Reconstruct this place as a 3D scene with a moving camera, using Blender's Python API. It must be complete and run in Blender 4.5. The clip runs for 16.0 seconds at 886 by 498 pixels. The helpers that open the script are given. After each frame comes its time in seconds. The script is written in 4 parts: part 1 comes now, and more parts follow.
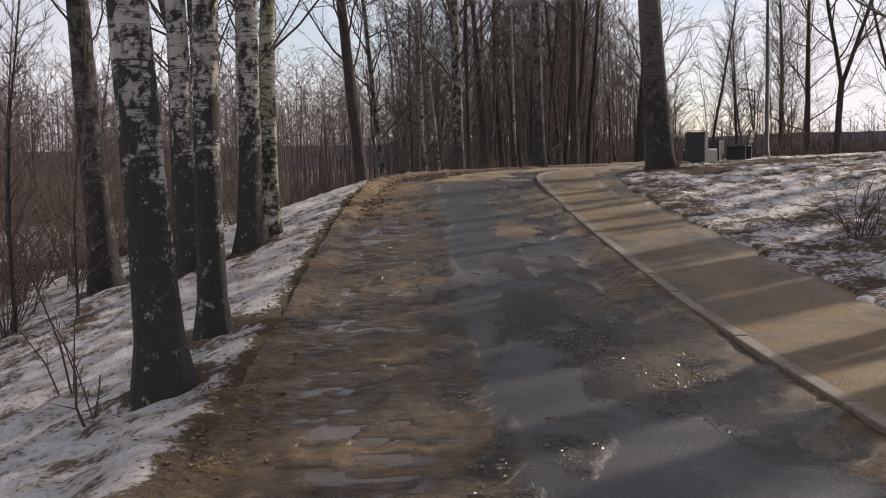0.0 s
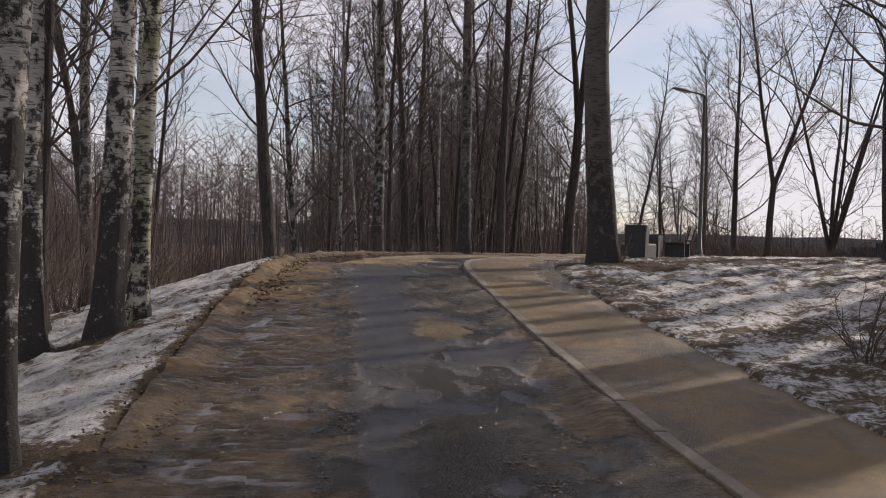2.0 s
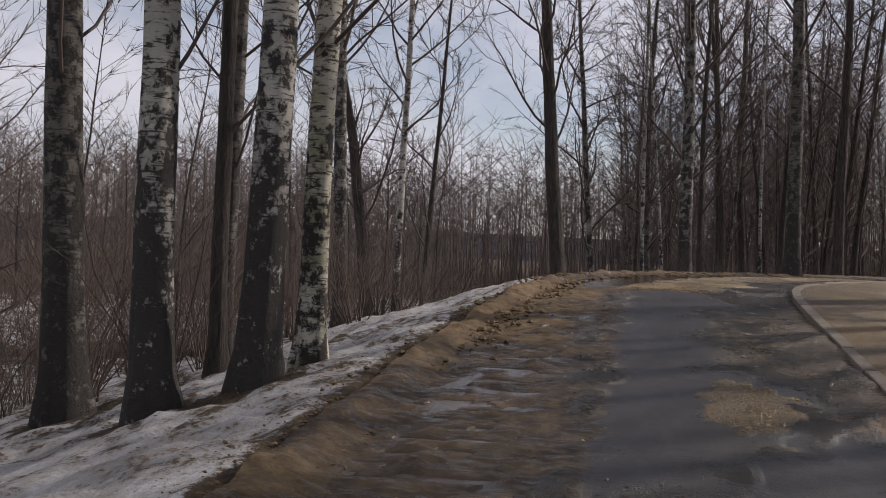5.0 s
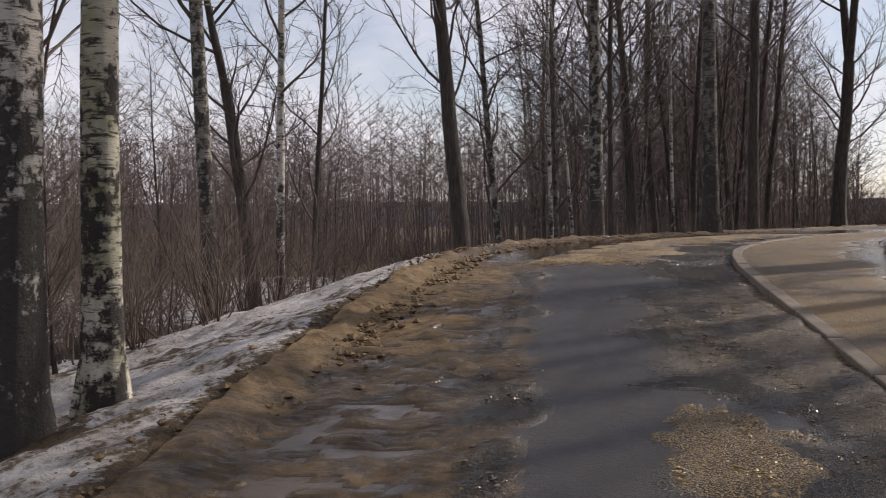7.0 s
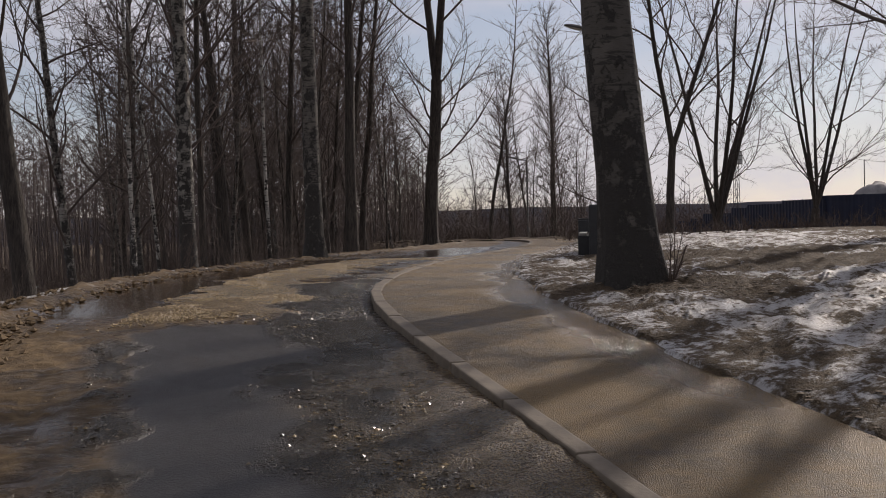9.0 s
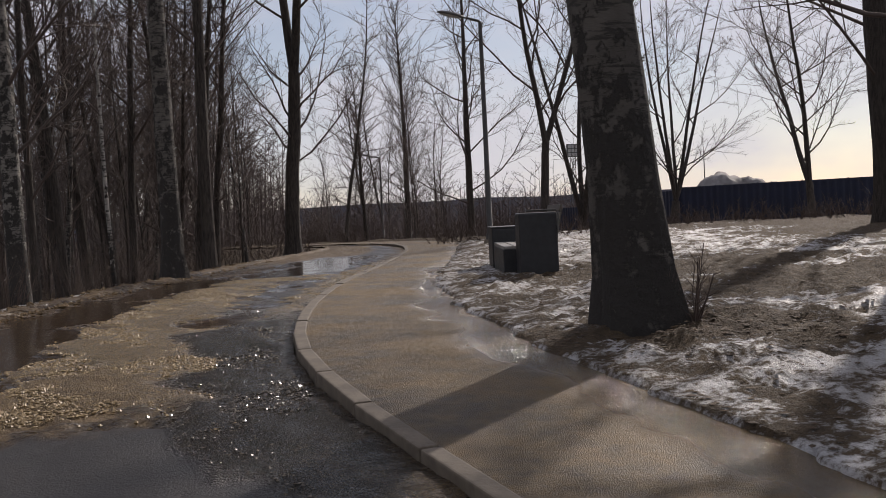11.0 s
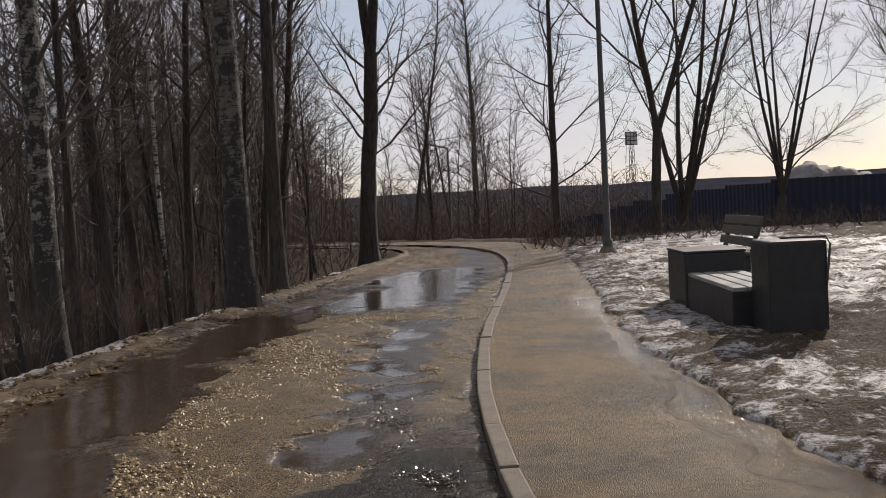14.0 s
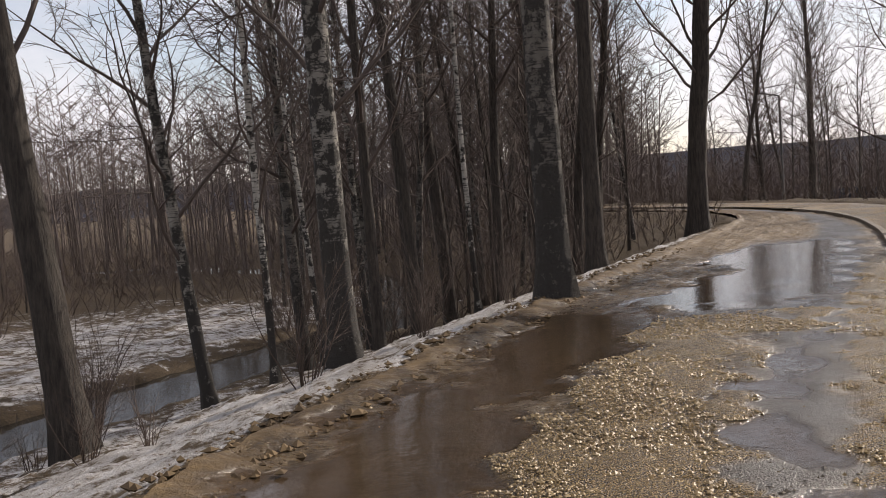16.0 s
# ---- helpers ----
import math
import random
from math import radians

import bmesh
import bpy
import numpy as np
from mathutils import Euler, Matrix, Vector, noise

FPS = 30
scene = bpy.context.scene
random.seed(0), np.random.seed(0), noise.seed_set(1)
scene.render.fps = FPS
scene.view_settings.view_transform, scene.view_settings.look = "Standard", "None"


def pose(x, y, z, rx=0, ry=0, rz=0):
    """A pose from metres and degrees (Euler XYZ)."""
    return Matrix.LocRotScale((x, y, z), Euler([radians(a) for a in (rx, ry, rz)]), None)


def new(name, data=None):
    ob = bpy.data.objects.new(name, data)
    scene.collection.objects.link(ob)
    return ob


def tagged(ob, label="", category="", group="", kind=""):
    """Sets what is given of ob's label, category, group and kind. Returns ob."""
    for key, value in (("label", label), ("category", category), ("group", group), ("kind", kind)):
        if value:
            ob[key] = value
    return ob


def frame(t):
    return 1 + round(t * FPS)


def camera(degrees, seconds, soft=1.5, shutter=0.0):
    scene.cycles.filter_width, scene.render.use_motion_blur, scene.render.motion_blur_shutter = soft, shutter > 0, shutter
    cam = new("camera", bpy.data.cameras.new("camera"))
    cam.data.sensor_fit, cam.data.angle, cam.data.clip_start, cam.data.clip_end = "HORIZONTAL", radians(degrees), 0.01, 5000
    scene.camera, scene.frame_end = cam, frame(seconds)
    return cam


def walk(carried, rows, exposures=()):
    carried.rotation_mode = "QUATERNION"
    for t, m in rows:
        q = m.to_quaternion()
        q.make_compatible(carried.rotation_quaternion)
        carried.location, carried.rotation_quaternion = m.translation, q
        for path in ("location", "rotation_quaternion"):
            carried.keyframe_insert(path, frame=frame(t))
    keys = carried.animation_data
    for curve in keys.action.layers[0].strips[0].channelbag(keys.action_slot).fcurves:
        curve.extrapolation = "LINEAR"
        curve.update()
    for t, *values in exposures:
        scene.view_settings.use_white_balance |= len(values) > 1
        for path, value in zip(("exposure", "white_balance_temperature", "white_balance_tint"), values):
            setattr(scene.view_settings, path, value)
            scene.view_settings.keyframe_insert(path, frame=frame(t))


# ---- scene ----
cam = camera(47.50, 16.0, soft=0.95, shutter=0.05)
PATH = [
    (0.0, pose(0.000, 0.001, 1.605, 84.74, 1.30, -0.00)),
    (0.5, pose(-0.051, 0.668, 1.603, 86.45, 0.82, -1.02)),
    (1.0, pose(-0.032, 1.394, 1.580, 87.99, 0.04, -2.18)),
    (1.5, pose(-0.021, 2.131, 1.556, 88.83, -1.02, -3.51)),
    (2.0, pose(0.090, 2.831, 1.537, 89.56, -1.87, -4.55)),
    (2.5, pose(0.227, 3.488, 1.539, 90.33, -2.65, -4.45)),
    (3.0, pose(0.348, 4.289, 1.548, 91.07, -3.27, -3.07)),
    (3.5, pose(0.499, 5.131, 1.558, 91.56, -3.31, 0.64)),
    (4.0, pose(0.531, 5.929, 1.555, 91.54, -3.06, 5.94)),
    (4.5, pose(0.543, 6.611, 1.538, 90.67, -2.93, 11.50)),
    (4.7, pose(0.540, 6.875, 1.535, 90.30, -2.80, 13.10)),
    (6.8, pose(0.363, 9.616, 1.612, 87.83, -0.20, 12.08)),
    (7.0, pose(0.359, 9.867, 1.624, 88.10, 0.42, 8.19)),
    (7.5, pose(0.344, 10.467, 1.657, 88.35, 0.79, -2.29)),
    (8.0, pose(0.304, 11.121, 1.731, 88.31, 1.33, -9.38)),
    (8.2, pose(0.280, 11.412, 1.757, 88.38, 1.25, -11.0)),
    (10.5, pose(0.068, 14.906, 2.068, 88.23, 2.60, -21.20)),
    (11.0, pose(0.081, 15.515, 2.150, 88.00, 2.86, -24.37)),
    (11.5, pose(0.071, 16.126, 2.243, 87.71, 2.69, -27.72)),
    (12.0, pose(0.048, 16.797, 2.315, 87.63, 2.13, -29.91)),
    (12.5, pose(0.184, 17.506, 2.392, 87.60, 2.09, -29.54)),
    (13.0, pose(0.283, 18.445, 2.437, 87.74, 2.05, -28.34)),
    (13.5, pose(0.415, 19.210, 2.527, 87.69, 2.34, -25.58)),
    (14.0, pose(0.600, 20.115, 2.584, 87.47, 2.93, -21.58)),
    (14.5, pose(0.747, 20.893, 2.628, 86.94, 3.13, -16.29)),
    (15.0, pose(0.877, 21.637, 2.726, 86.27, 3.09, -10.81)),
    (15.5, pose(1.016, 22.505, 2.741, 85.96, 3.26, -6.54)),
    (16.0, pose(1.175, 23.289, 2.729, 86.06, 4.00, -4.05)),
]
walk(cam, PATH, [(0.0, 0.12, 6750, 17), (1.0, 0.02, 6750, 17), (1.5, -0.22, 6750, 17), (2.0, -0.08, 6700, 17), (3.0, -0.18, 6650, 17), (3.5, -0.48, 6550, 17), (4.5, -0.35, 6550, 17), (7.0, 0.05, 6700, 17), (7.5, 0.0, 6700, 17), (8.0, -0.30, 6700, 17), (10.5, -0.46, 6600, 17), (12.0, -0.22, 6550, 16), (13.0, -0.24, 6600, 16), (14.5, -0.32, 6750, 15), (15.3, 0.10, 6800, 15), (16.0, 0.22, 6850, 15)])

# ---- world, sun ----
SUN_AZ, SUN_EL = 53.0, 29.0          # degrees right of +y, degrees above the horizon
world = bpy.data.worlds.new("world")
scene.world = world
world.use_nodes = True


def sky_world():
    nt = world.node_tree
    nt.nodes.clear()
    out = nt.nodes.new("ShaderNodeOutputWorld")
    bg = nt.nodes.new("ShaderNodeBackground")
    sky = nt.nodes.new("ShaderNodeTexSky")
    sky.sky_type = 'NISHITA'
    sky.sun_disc = False
    sky.sun_elevation = radians(SUN_EL)
    sky.sun_rotation = radians(SUN_AZ)
    sky.air_density, sky.dust_density, sky.ozone_density = 1.0, 0.35, 1.6
    co = nt.nodes.new("ShaderNodeTexCoord")
    mp = nt.nodes.new("ShaderNodeMapping")
    mp.inputs["Scale"].default_value = (1.0, 1.0, 2.2)
    n = nt.nodes.new("ShaderNodeTexNoise")
    n.inputs["Scale"].default_value = 3.2
    n.inputs["Detail"].default_value = 7
    n.inputs["Roughness"].default_value = 0.58
    ramp = nt.nodes.new("ShaderNodeValToRGB")
    ramp.color_ramp.elements[0].position, ramp.color_ramp.elements[1].position = 0.40, 0.60
    ramp.color_ramp.elements[0].color = (0.42, 0.42, 0.42, 1)
    mix = nt.nodes.new("ShaderNodeMix")
    mix.data_type = 'RGBA'
    mix.inputs[7].default_value = (8.5, 8.55, 9.2, 1)
    sc_ = nt.nodes.new("ShaderNodeMath")
    sc_.operation = 'MULTIPLY'
    sc_.inputs[1].default_value = 0.88
    bg.inputs["Strength"].default_value = 0.098
    ln = nt.links.new
    ln(co.outputs["Generated"], mp.inputs["Vector"])
    ln(mp.outputs[0], n.inputs["Vector"])
    ln(n.outputs["Fac"], ramp.inputs[0])
    ln(ramp.outputs[0], sc_.inputs[0])
    ln(sc_.outputs[0], mix.inputs[0])
    ln(sky.outputs[0], mix.inputs[6])
    ln(mix.outputs[2], bg.inputs[0])
    ln(bg.outputs[0], out.inputs[0])


sky_world()
sun_data = bpy.data.lights.new("sun", 'SUN')
sun_data.energy, sun_data.angle, sun_data.color = 4.2, radians(0.6), (1.0, 0.93, 0.82)
sun = new("sun", sun_data)
a_, e_ = radians(SUN_AZ), radians(SUN_EL)
sun_dir = Vector((math.sin(a_) * math.cos(e_), math.cos(a_) * math.cos(e_), math.sin(e_)))
sun.matrix_world = Matrix.Translation((30, 20, 40)) @ sun_dir.to_track_quat("Z", "Y").to_matrix().to_4x4()


# ---- materials ----
def nodes_of(name):
    m = bpy.data.materials.new(name)
    m.use_nodes = True
    nt = m.node_tree
    return m, nt, nt.nodes["Principled BSDF"]


def add_noise(nt, vec, scale, detail=5.0, rough=0.55):
    n = nt.nodes.new("ShaderNodeTexNoise")
    n.inputs["Scale"].default_value = scale
    n.inputs["Detail"].default_value = detail
    n.inputs["Roughness"].default_value = rough
    nt.links.new(vec, n.inputs["Vector"])
    return n.outputs["Fac"]


def add_ramp(nt, fac, stops):
    r = nt.nodes.new("ShaderNodeValToRGB")
    els = r.color_ramp.elements
    while len(els) < len(stops):
        els.new(0.5)
    for el, (p_, c) in zip(els, stops):
        el.position = p_
        el.color = (c, c, c, 1) if isinstance(c, (int, float)) else (*c, 1)
    nt.links.new(fac, r.inputs[0])
    return r.outputs[0]


def add_mix(nt, fac, a, b, mode='MIX'):
    m = nt.nodes.new("ShaderNodeMix")
    m.data_type, m.blend_type = 'RGBA', mode
    for sock, v in ((0, fac), (6, a), (7, b)):
        if isinstance(v, (int, float)):
            m.inputs[sock].default_value = v
        elif isinstance(v, tuple):
            m.inputs[sock].default_value = (*v, 1)
        else:
            nt.links.new(v, m.inputs[sock])
    return m.outputs[2]


def add_math(nt, op, a, b=0.0, c=None):
    m = nt.nodes.new("ShaderNodeMath")
    m.operation = op
    for k, v in ((0, a), (1, b), (2, c)):
        if v is None:
            continue
        if isinstance(v, (int, float)):
            m.inputs[k].default_value = v
        else:
            nt.links.new(v, m.inputs[k])
    return m.outputs[0]


def add_bump(nt, bsdf, height, strength, dist):
    b = nt.nodes.new("ShaderNodeBump")
    b.inputs["Strength"].default_value, b.inputs["Distance"].default_value = strength, dist
    nt.links.new(height, b.inputs["Height"])
    nt.links.new(b.outputs[0], bsdf.inputs["Normal"])


def obj_vec(nt, scale=(1, 1, 1)):
    co = nt.nodes.new("ShaderNodeTexCoord")
    if scale == (1, 1, 1):
        return co.outputs["Object"]
    mp = nt.nodes.new("ShaderNodeMapping")
    mp.inputs["Scale"].default_value = scale
    nt.links.new(co.outputs["Object"], mp.inputs["Vector"])
    return mp.outputs[0]


def attr(nt, name):
    a = nt.nodes.new("ShaderNodeAttribute")
    a.attribute_name = name
    return a.outputs["Fac"]


def mat_birch(name="birch_bark", pale=(0.80, 0.77, 0.71), dull=(0.52, 0.48, 0.42), black_low=0.24, black_high=0.0, moss=0.0):
    m, nt, b = nodes_of(name)
    v = obj_vec(nt)
    wide = obj_vec(nt, (1.0, 1.0, 6.0))
    tall = obj_vec(nt, (3.0, 3.0, 2.6))
    lent = add_ramp(nt, add_noise(nt, wide, 5.0, 5, 0.66), [(0.53, 0.0), (0.60, 0.95)])
    patch = add_math(nt, 'MULTIPLY_ADD', add_noise(nt, tall, 1.6, 8, 0.74), 1.7, -0.37)
    sep = nt.nodes.new("ShaderNodeSeparateXYZ")
    nt.links.new(v, sep.inputs[0])
    low = nt.nodes.new("ShaderNodeMapRange")
    nt.links.new(sep.outputs[2], low.inputs[0])
    low.inputs[1].default_value, low.inputs[2].default_value = 0.0, 3.6
    low.inputs[3].default_value, low.inputs[4].default_value = black_low, black_high
    rugged = add_ramp(nt, add_math(nt, 'ADD', patch, low.outputs[0]), [(0.58, 0.0), (0.66, 1.0)])
    fine = add_noise(nt, wide, 22.0, 5, 0.66)
    white = add_mix(nt, fine, dull, pale)
    grime = add_ramp(nt, add_noise(nt, v, 1.7, 5, 0.62), [(0.38, 0.0), (0.72, 0.65)])
    white = add_mix(nt, grime, white, tuple(c * 0.42 for c in dull))
    if moss:
        white = add_mix(nt, add_ramp(nt, add_noise(nt, v, 2.4, 5), [(0.45, 0.0), (0.62, moss)]), white, (0.20, 0.21, 0.07))
    black = add_mix(nt, fine, (0.012, 0.011, 0.010), (0.060, 0.052, 0.044))
    col = add_mix(nt, lent, white, black)
    col = add_mix(nt, rugged, col, black)
    nt.links.new(col, b.inputs["Base Color"])
    b.inputs["Roughness"].default_value = 0.85
    h = add_mix(nt, rugged, add_math(nt, 'MULTIPLY', fine, 0.3), add_noise(nt, tall, 6.0, 7, 0.72))
    add_bump(nt, b, h, 1.0, 0.045)
    return m


def mat_bark(name, c1, c2):
    m, nt, b = nodes_of(name)
    tall = obj_vec(nt, (7.0, 7.0, 1.2))
    f = add_noise(nt, tall, 2.6, 9, 0.72)
    g = add_noise(nt, obj_vec(nt), 1.4, 4)
    col = add_mix(nt, add_ramp(nt, f, [(0.35, 0.0), (0.68, 1.0)]), c1, c2)
    col = add_mix(nt, add_ramp(nt, g, [(0.48, 0.0), (0.78, 0.4)]), col, (0.085, 0.074, 0.058))
    nt.links.new(col, b.inputs["Base Color"])
    b.inputs["Roughness"].default_value = 0.9
    add_bump(nt, b, f, 1.0, 0.10)
    return m


def mat_twig(name, c1, c2):
    m, nt, b = nodes_of(name)
    info = nt.nodes.new("ShaderNodeObjectInfo")
    f = add_noise(nt, obj_vec(nt), 0.9, 3)
    col = add_mix(nt, f, c1, c2)
    col = add_mix(nt, add_math(nt, 'MULTIPLY', info.outputs["Random"], 0.5), col, (0.10, 0.075, 0.065))
    nt.links.new(col, b.inputs["Base Color"])
    b.inputs["Roughness"].default_value = 0.8
    return m


def mat_snow_ground():
    m, nt, b = nodes_of("snowy_ground")
    v = obj_vec(nt)
    litter = attr(nt, "litter")
    big = add_noise(nt, v, 0.55, 5, 0.6)
    mid = add_noise(nt, v, 2.6, 7, 0.66)
    fine = add_noise(nt, v, 17.0, 6, 0.7)
    grain = add_noise(nt, v, 70.0, 3, 0.6)
    cover = add_math(nt, 'ADD', add_math(nt, 'MULTIPLY', big, 0.35), add_math(nt, 'MULTIPLY', mid, 0.75))
    cover = add_math(nt, 'ADD', cover, add_math(nt, 'MULTIPLY', fine, 0.55))
    cover = add_math(nt, 'ADD', cover, litter)
    bare = add_ramp(nt, cover, [(0.90, 0.0), (1.04, 1.0)])
    dirtysnow = add_ramp(nt, mid, [(0.3, (0.73, 0.73, 0.74)), (0.48, (0.48, 0.455, 0.43)), (0.66, (0.26, 0.22, 0.175))])
    snow = add_mix(nt, add_ramp(nt, fine, [(0.50, 0.0), (0.70, 0.75)]), dirtysnow, (0.26, 0.21, 0.155))
    soil = add_mix(nt, add_ramp(nt, fine, [(0.3, 0.0), (0.7, 1.0)]), (0.028, 0.020, 0.013), (0.145, 0.103, 0.060))
    soil = add_mix(nt, add_ramp(nt, grain, [(0.55, 0.0), (0.75, 0.7)]), soil, (0.17, 0.125, 0.075))
    col = add_mix(nt, bare, snow, soil)
    nt.links.new(col, b.inputs["Base Color"])
    rough = add_mix(nt, bare, add_ramp(nt, mid, [(0.35, 0.58), (0.58, 0.40)]), (0.85, 0.85, 0.85))
    nt.links.new(rough, b.inputs["Roughness"])
    h = add_math(nt, 'ADD', add_math(nt, 'MULTIPLY', mid, 0.6), add_math(nt, 'MULTIPLY', fine, 0.4))
    h = add_math(nt, 'ADD', h, add_math(nt, 'MULTIPLY', grain, 0.12))
    nt.links.new(add_mix(nt, bare, (0.5, 0.5, 0.5), (0.22, 0.22, 0.22)), b.inputs["Specular IOR Level"])
    add_bump(nt, b, h, 1.0, 0.18)
    return m


def mat_road():
    m, nt, b = nodes_of("worn_muddy_road")
    v = obj_vec(nt)
    along = obj_vec(nt, (2.0, 0.8, 1.0))
    across = obj_vec(nt, (1.0, 3.0, 1.0))
    asph, grav, pud, sand, grit = (attr(nt, k) for k in ("asphalt", "gravel", "puddle", "sand", "grit"))
    n1 = add_noise(nt, along, 1.3, 6, 0.62)
    n2 = add_noise(nt, v, 8.0, 7, 0.68)
    n3 = add_noise(nt, v, 70.0, 4, 0.65)
    n4 = add_noise(nt, across, 5.5, 5, 0.6)
    vo = nt.nodes.new("ShaderNodeTexVoronoi")
    vo.inputs["Scale"].default_value = 88.0
    nt.links.new(v, vo.inputs["Vector"])
    pebble = vo.outputs["Distance"]
    mud = add_mix(nt, add_ramp(nt, n1, [(0.35, 0.0), (0.65, 1.0)]), (0.018, 0.011, 0.006), (0.088, 0.055, 0.022))
    mud = add_mix(nt, add_ramp(nt, n2, [(0.46, 0.0), (0.66, 0.85)]), mud, (0.130, 0.085, 0.037))
    mud = add_mix(nt, add_ramp(nt, n3, [(0.35, 0.6), (0.5, 0.0)]), mud, (0.012, 0.008, 0.005))
    tar = add_mix(nt, n2, (0.030, 0.028, 0.027), (0.050, 0.046, 0.042))
    tar = add_mix(nt, add_ramp(nt, n1, [(0.55, 0.0), (0.8, 0.35)]), tar, (0.064, 0.050, 0.034))
    tar = add_mix(nt, add_ramp(nt, n3, [(0.6, 0.0), (0.7, 0.5)]), tar, (0.09, 0.083, 0.073))
    stone_col = add_mix(nt, vo.outputs["Color"], (0.24, 0.155, 0.060), (0.72, 0.52, 0.24))
    stones = add_mix(nt, add_ramp(nt, pebble, [(0.25, 0.0), (0.6, 1.0)]), stone_col, (0.05, 0.033, 0.018))
    sandc = add_mix(nt, add_ramp(nt, n2, [(0.35, 0.0), (0.65, 1.0)]), (0.075, 0.047, 0.022), (0.225, 0.152, 0.074))
    gritc = add_mix(nt, add_ramp(nt, pebble, [(0.2, 0.0), (0.6, 1.0)]), (0.135, 0.112, 0.080), (0.030, 0.026, 0.022))
    col = add_mix(nt, asph, mud, tar)
    col = add_mix(nt, grit, col, gritc)
    col = add_mix(nt, grav, col, stones)
    col = add_mix(nt, sand, col, sandc)
    col = add_mix(nt, pud, col, add_mix(nt, n1, (0.034, 0.023, 0.014), (0.075, 0.050, 0.030)))
    nt.links.new(col, b.inputs["Base Color"])
    r = add_mix(nt, asph, add_ramp(nt, n4, [(0.44, 0.20), (0.58, 0.75)]), add_ramp(nt, n1, [(0.35, 0.36), (0.65, 0.55)]))
    r = add_mix(nt, grit, r, (0.16, 0.16, 0.16))
    r = add_mix(nt, grav, r, (0.36, 0.36, 0.36))
    r = add_mix(nt, sand, r, (0.85, 0.85, 0.85))
    r = add_mix(nt, add_ramp(nt, pud, [(0.25, 0.0), (0.75, 1.0)]), r, (0.11, 0.11, 0.11))
    nt.links.new(r, b.inputs["Roughness"])
    b.inputs["IOR"].default_value = 1.38
    dry = add_math(nt, 'SUBTRACT', 1.0, add_ramp(nt, pud, [(0.3, 0.0), (0.8, 1.0)]))
    rough_h = add_math(nt, 'ADD', add_math(nt, 'MULTIPLY', n2, add_math(nt, 'MULTIPLY_ADD', asph, -0.88, 1.0)), add_math(nt, 'MULTIPLY', n3, 0.16))
    lumpy = add_math(nt, 'MAXIMUM', grav, grit)
    lump = add_noise(nt, v, 46.0, 4, 0.6)
    peb_h = add_math(nt, 'MULTIPLY', add_math(nt, 'SUBTRACT', 0.7, pebble), add_math(nt, 'MULTIPLY_ADD', lumpy, 0.75, 0.05))
    h = add_math(nt, 'MULTIPLY', add_math(nt, 'ADD', rough_h, peb_h), dry)
    h = add_math(nt, 'ADD', h, add_math(nt, 'MULTIPLY', lump, add_math(nt, 'MULTIPLY', grit, 3.0)))
    h = add_math(nt, 'ADD', h, add_math(nt, 'MULTIPLY', add_noise(nt, v, 14.0, 3), 0.07))
    add_bump(nt, b, h, 1.0, 0.035)
    return m


def mat_path():
    m, nt, b = nodes_of("damp_asphalt_path")
    v = obj_vec(nt)
    wet = attr(nt, "wet")
    n1 = add_noise(nt, v, 0.8, 7, 0.68)
    n2 = add_noise(nt, v, 6.0, 6, 0.65)
    n3 = add_noise(nt, v, 130.0, 3, 0.6)
    vo = nt.nodes.new("ShaderNodeTexVoronoi")
    vo.inputs["Scale"].default_value = 150.0
    nt.links.new(v, vo.inputs["Vector"])
    col = add_mix(nt, add_ramp(nt, n1, [(0.40, 0.0), (0.60, 1.0)]), (0.088, 0.055, 0.020), (0.290, 0.182, 0.062))
    col = add_mix(nt, add_ramp(nt, n2, [(0.45, 0.0), (0.75, 0.6)]), col, (0.37, 0.245, 0.092))
    col = add_mix(nt, add_ramp(nt, n3, [(0.42, 0.60), (0.60, 0.0)]), col, (0.034, 0.026, 0.016))
    col = add_mix(nt, add_math(nt, 'MULTIPLY', wet, 0.35), col, (0.050, 0.040, 0.030))
    nt.links.new(col, b.inputs["Base Color"])
    r = add_mix(nt, add_ramp(nt, wet, [(0.05, 0.0), (0.95, 1.0)]), add_ramp(nt, n1, [(0.3, 0.42), (0.7, 0.60)]), (0.13, 0.13, 0.13))
    nt.links.new(r, b.inputs["Roughness"])
    b.inputs["IOR"].default_value = 1.40
    dry = add_math(nt, 'SUBTRACT', 1.0, add_math(nt, 'MULTIPLY', wet, 0.7))
    h = add_math(nt, 'MULTIPLY', add_math(nt, 'ADD', add_math(nt, 'MULTIPLY', n2, 0.5), add_math(nt, 'MULTIPLY', add_math(nt, 'SUBTRACT', 0.7, vo.outputs["Distance"]), 0.8)), dry)
    add_bump(nt, b, h, 1.0, 0.016)
    return m


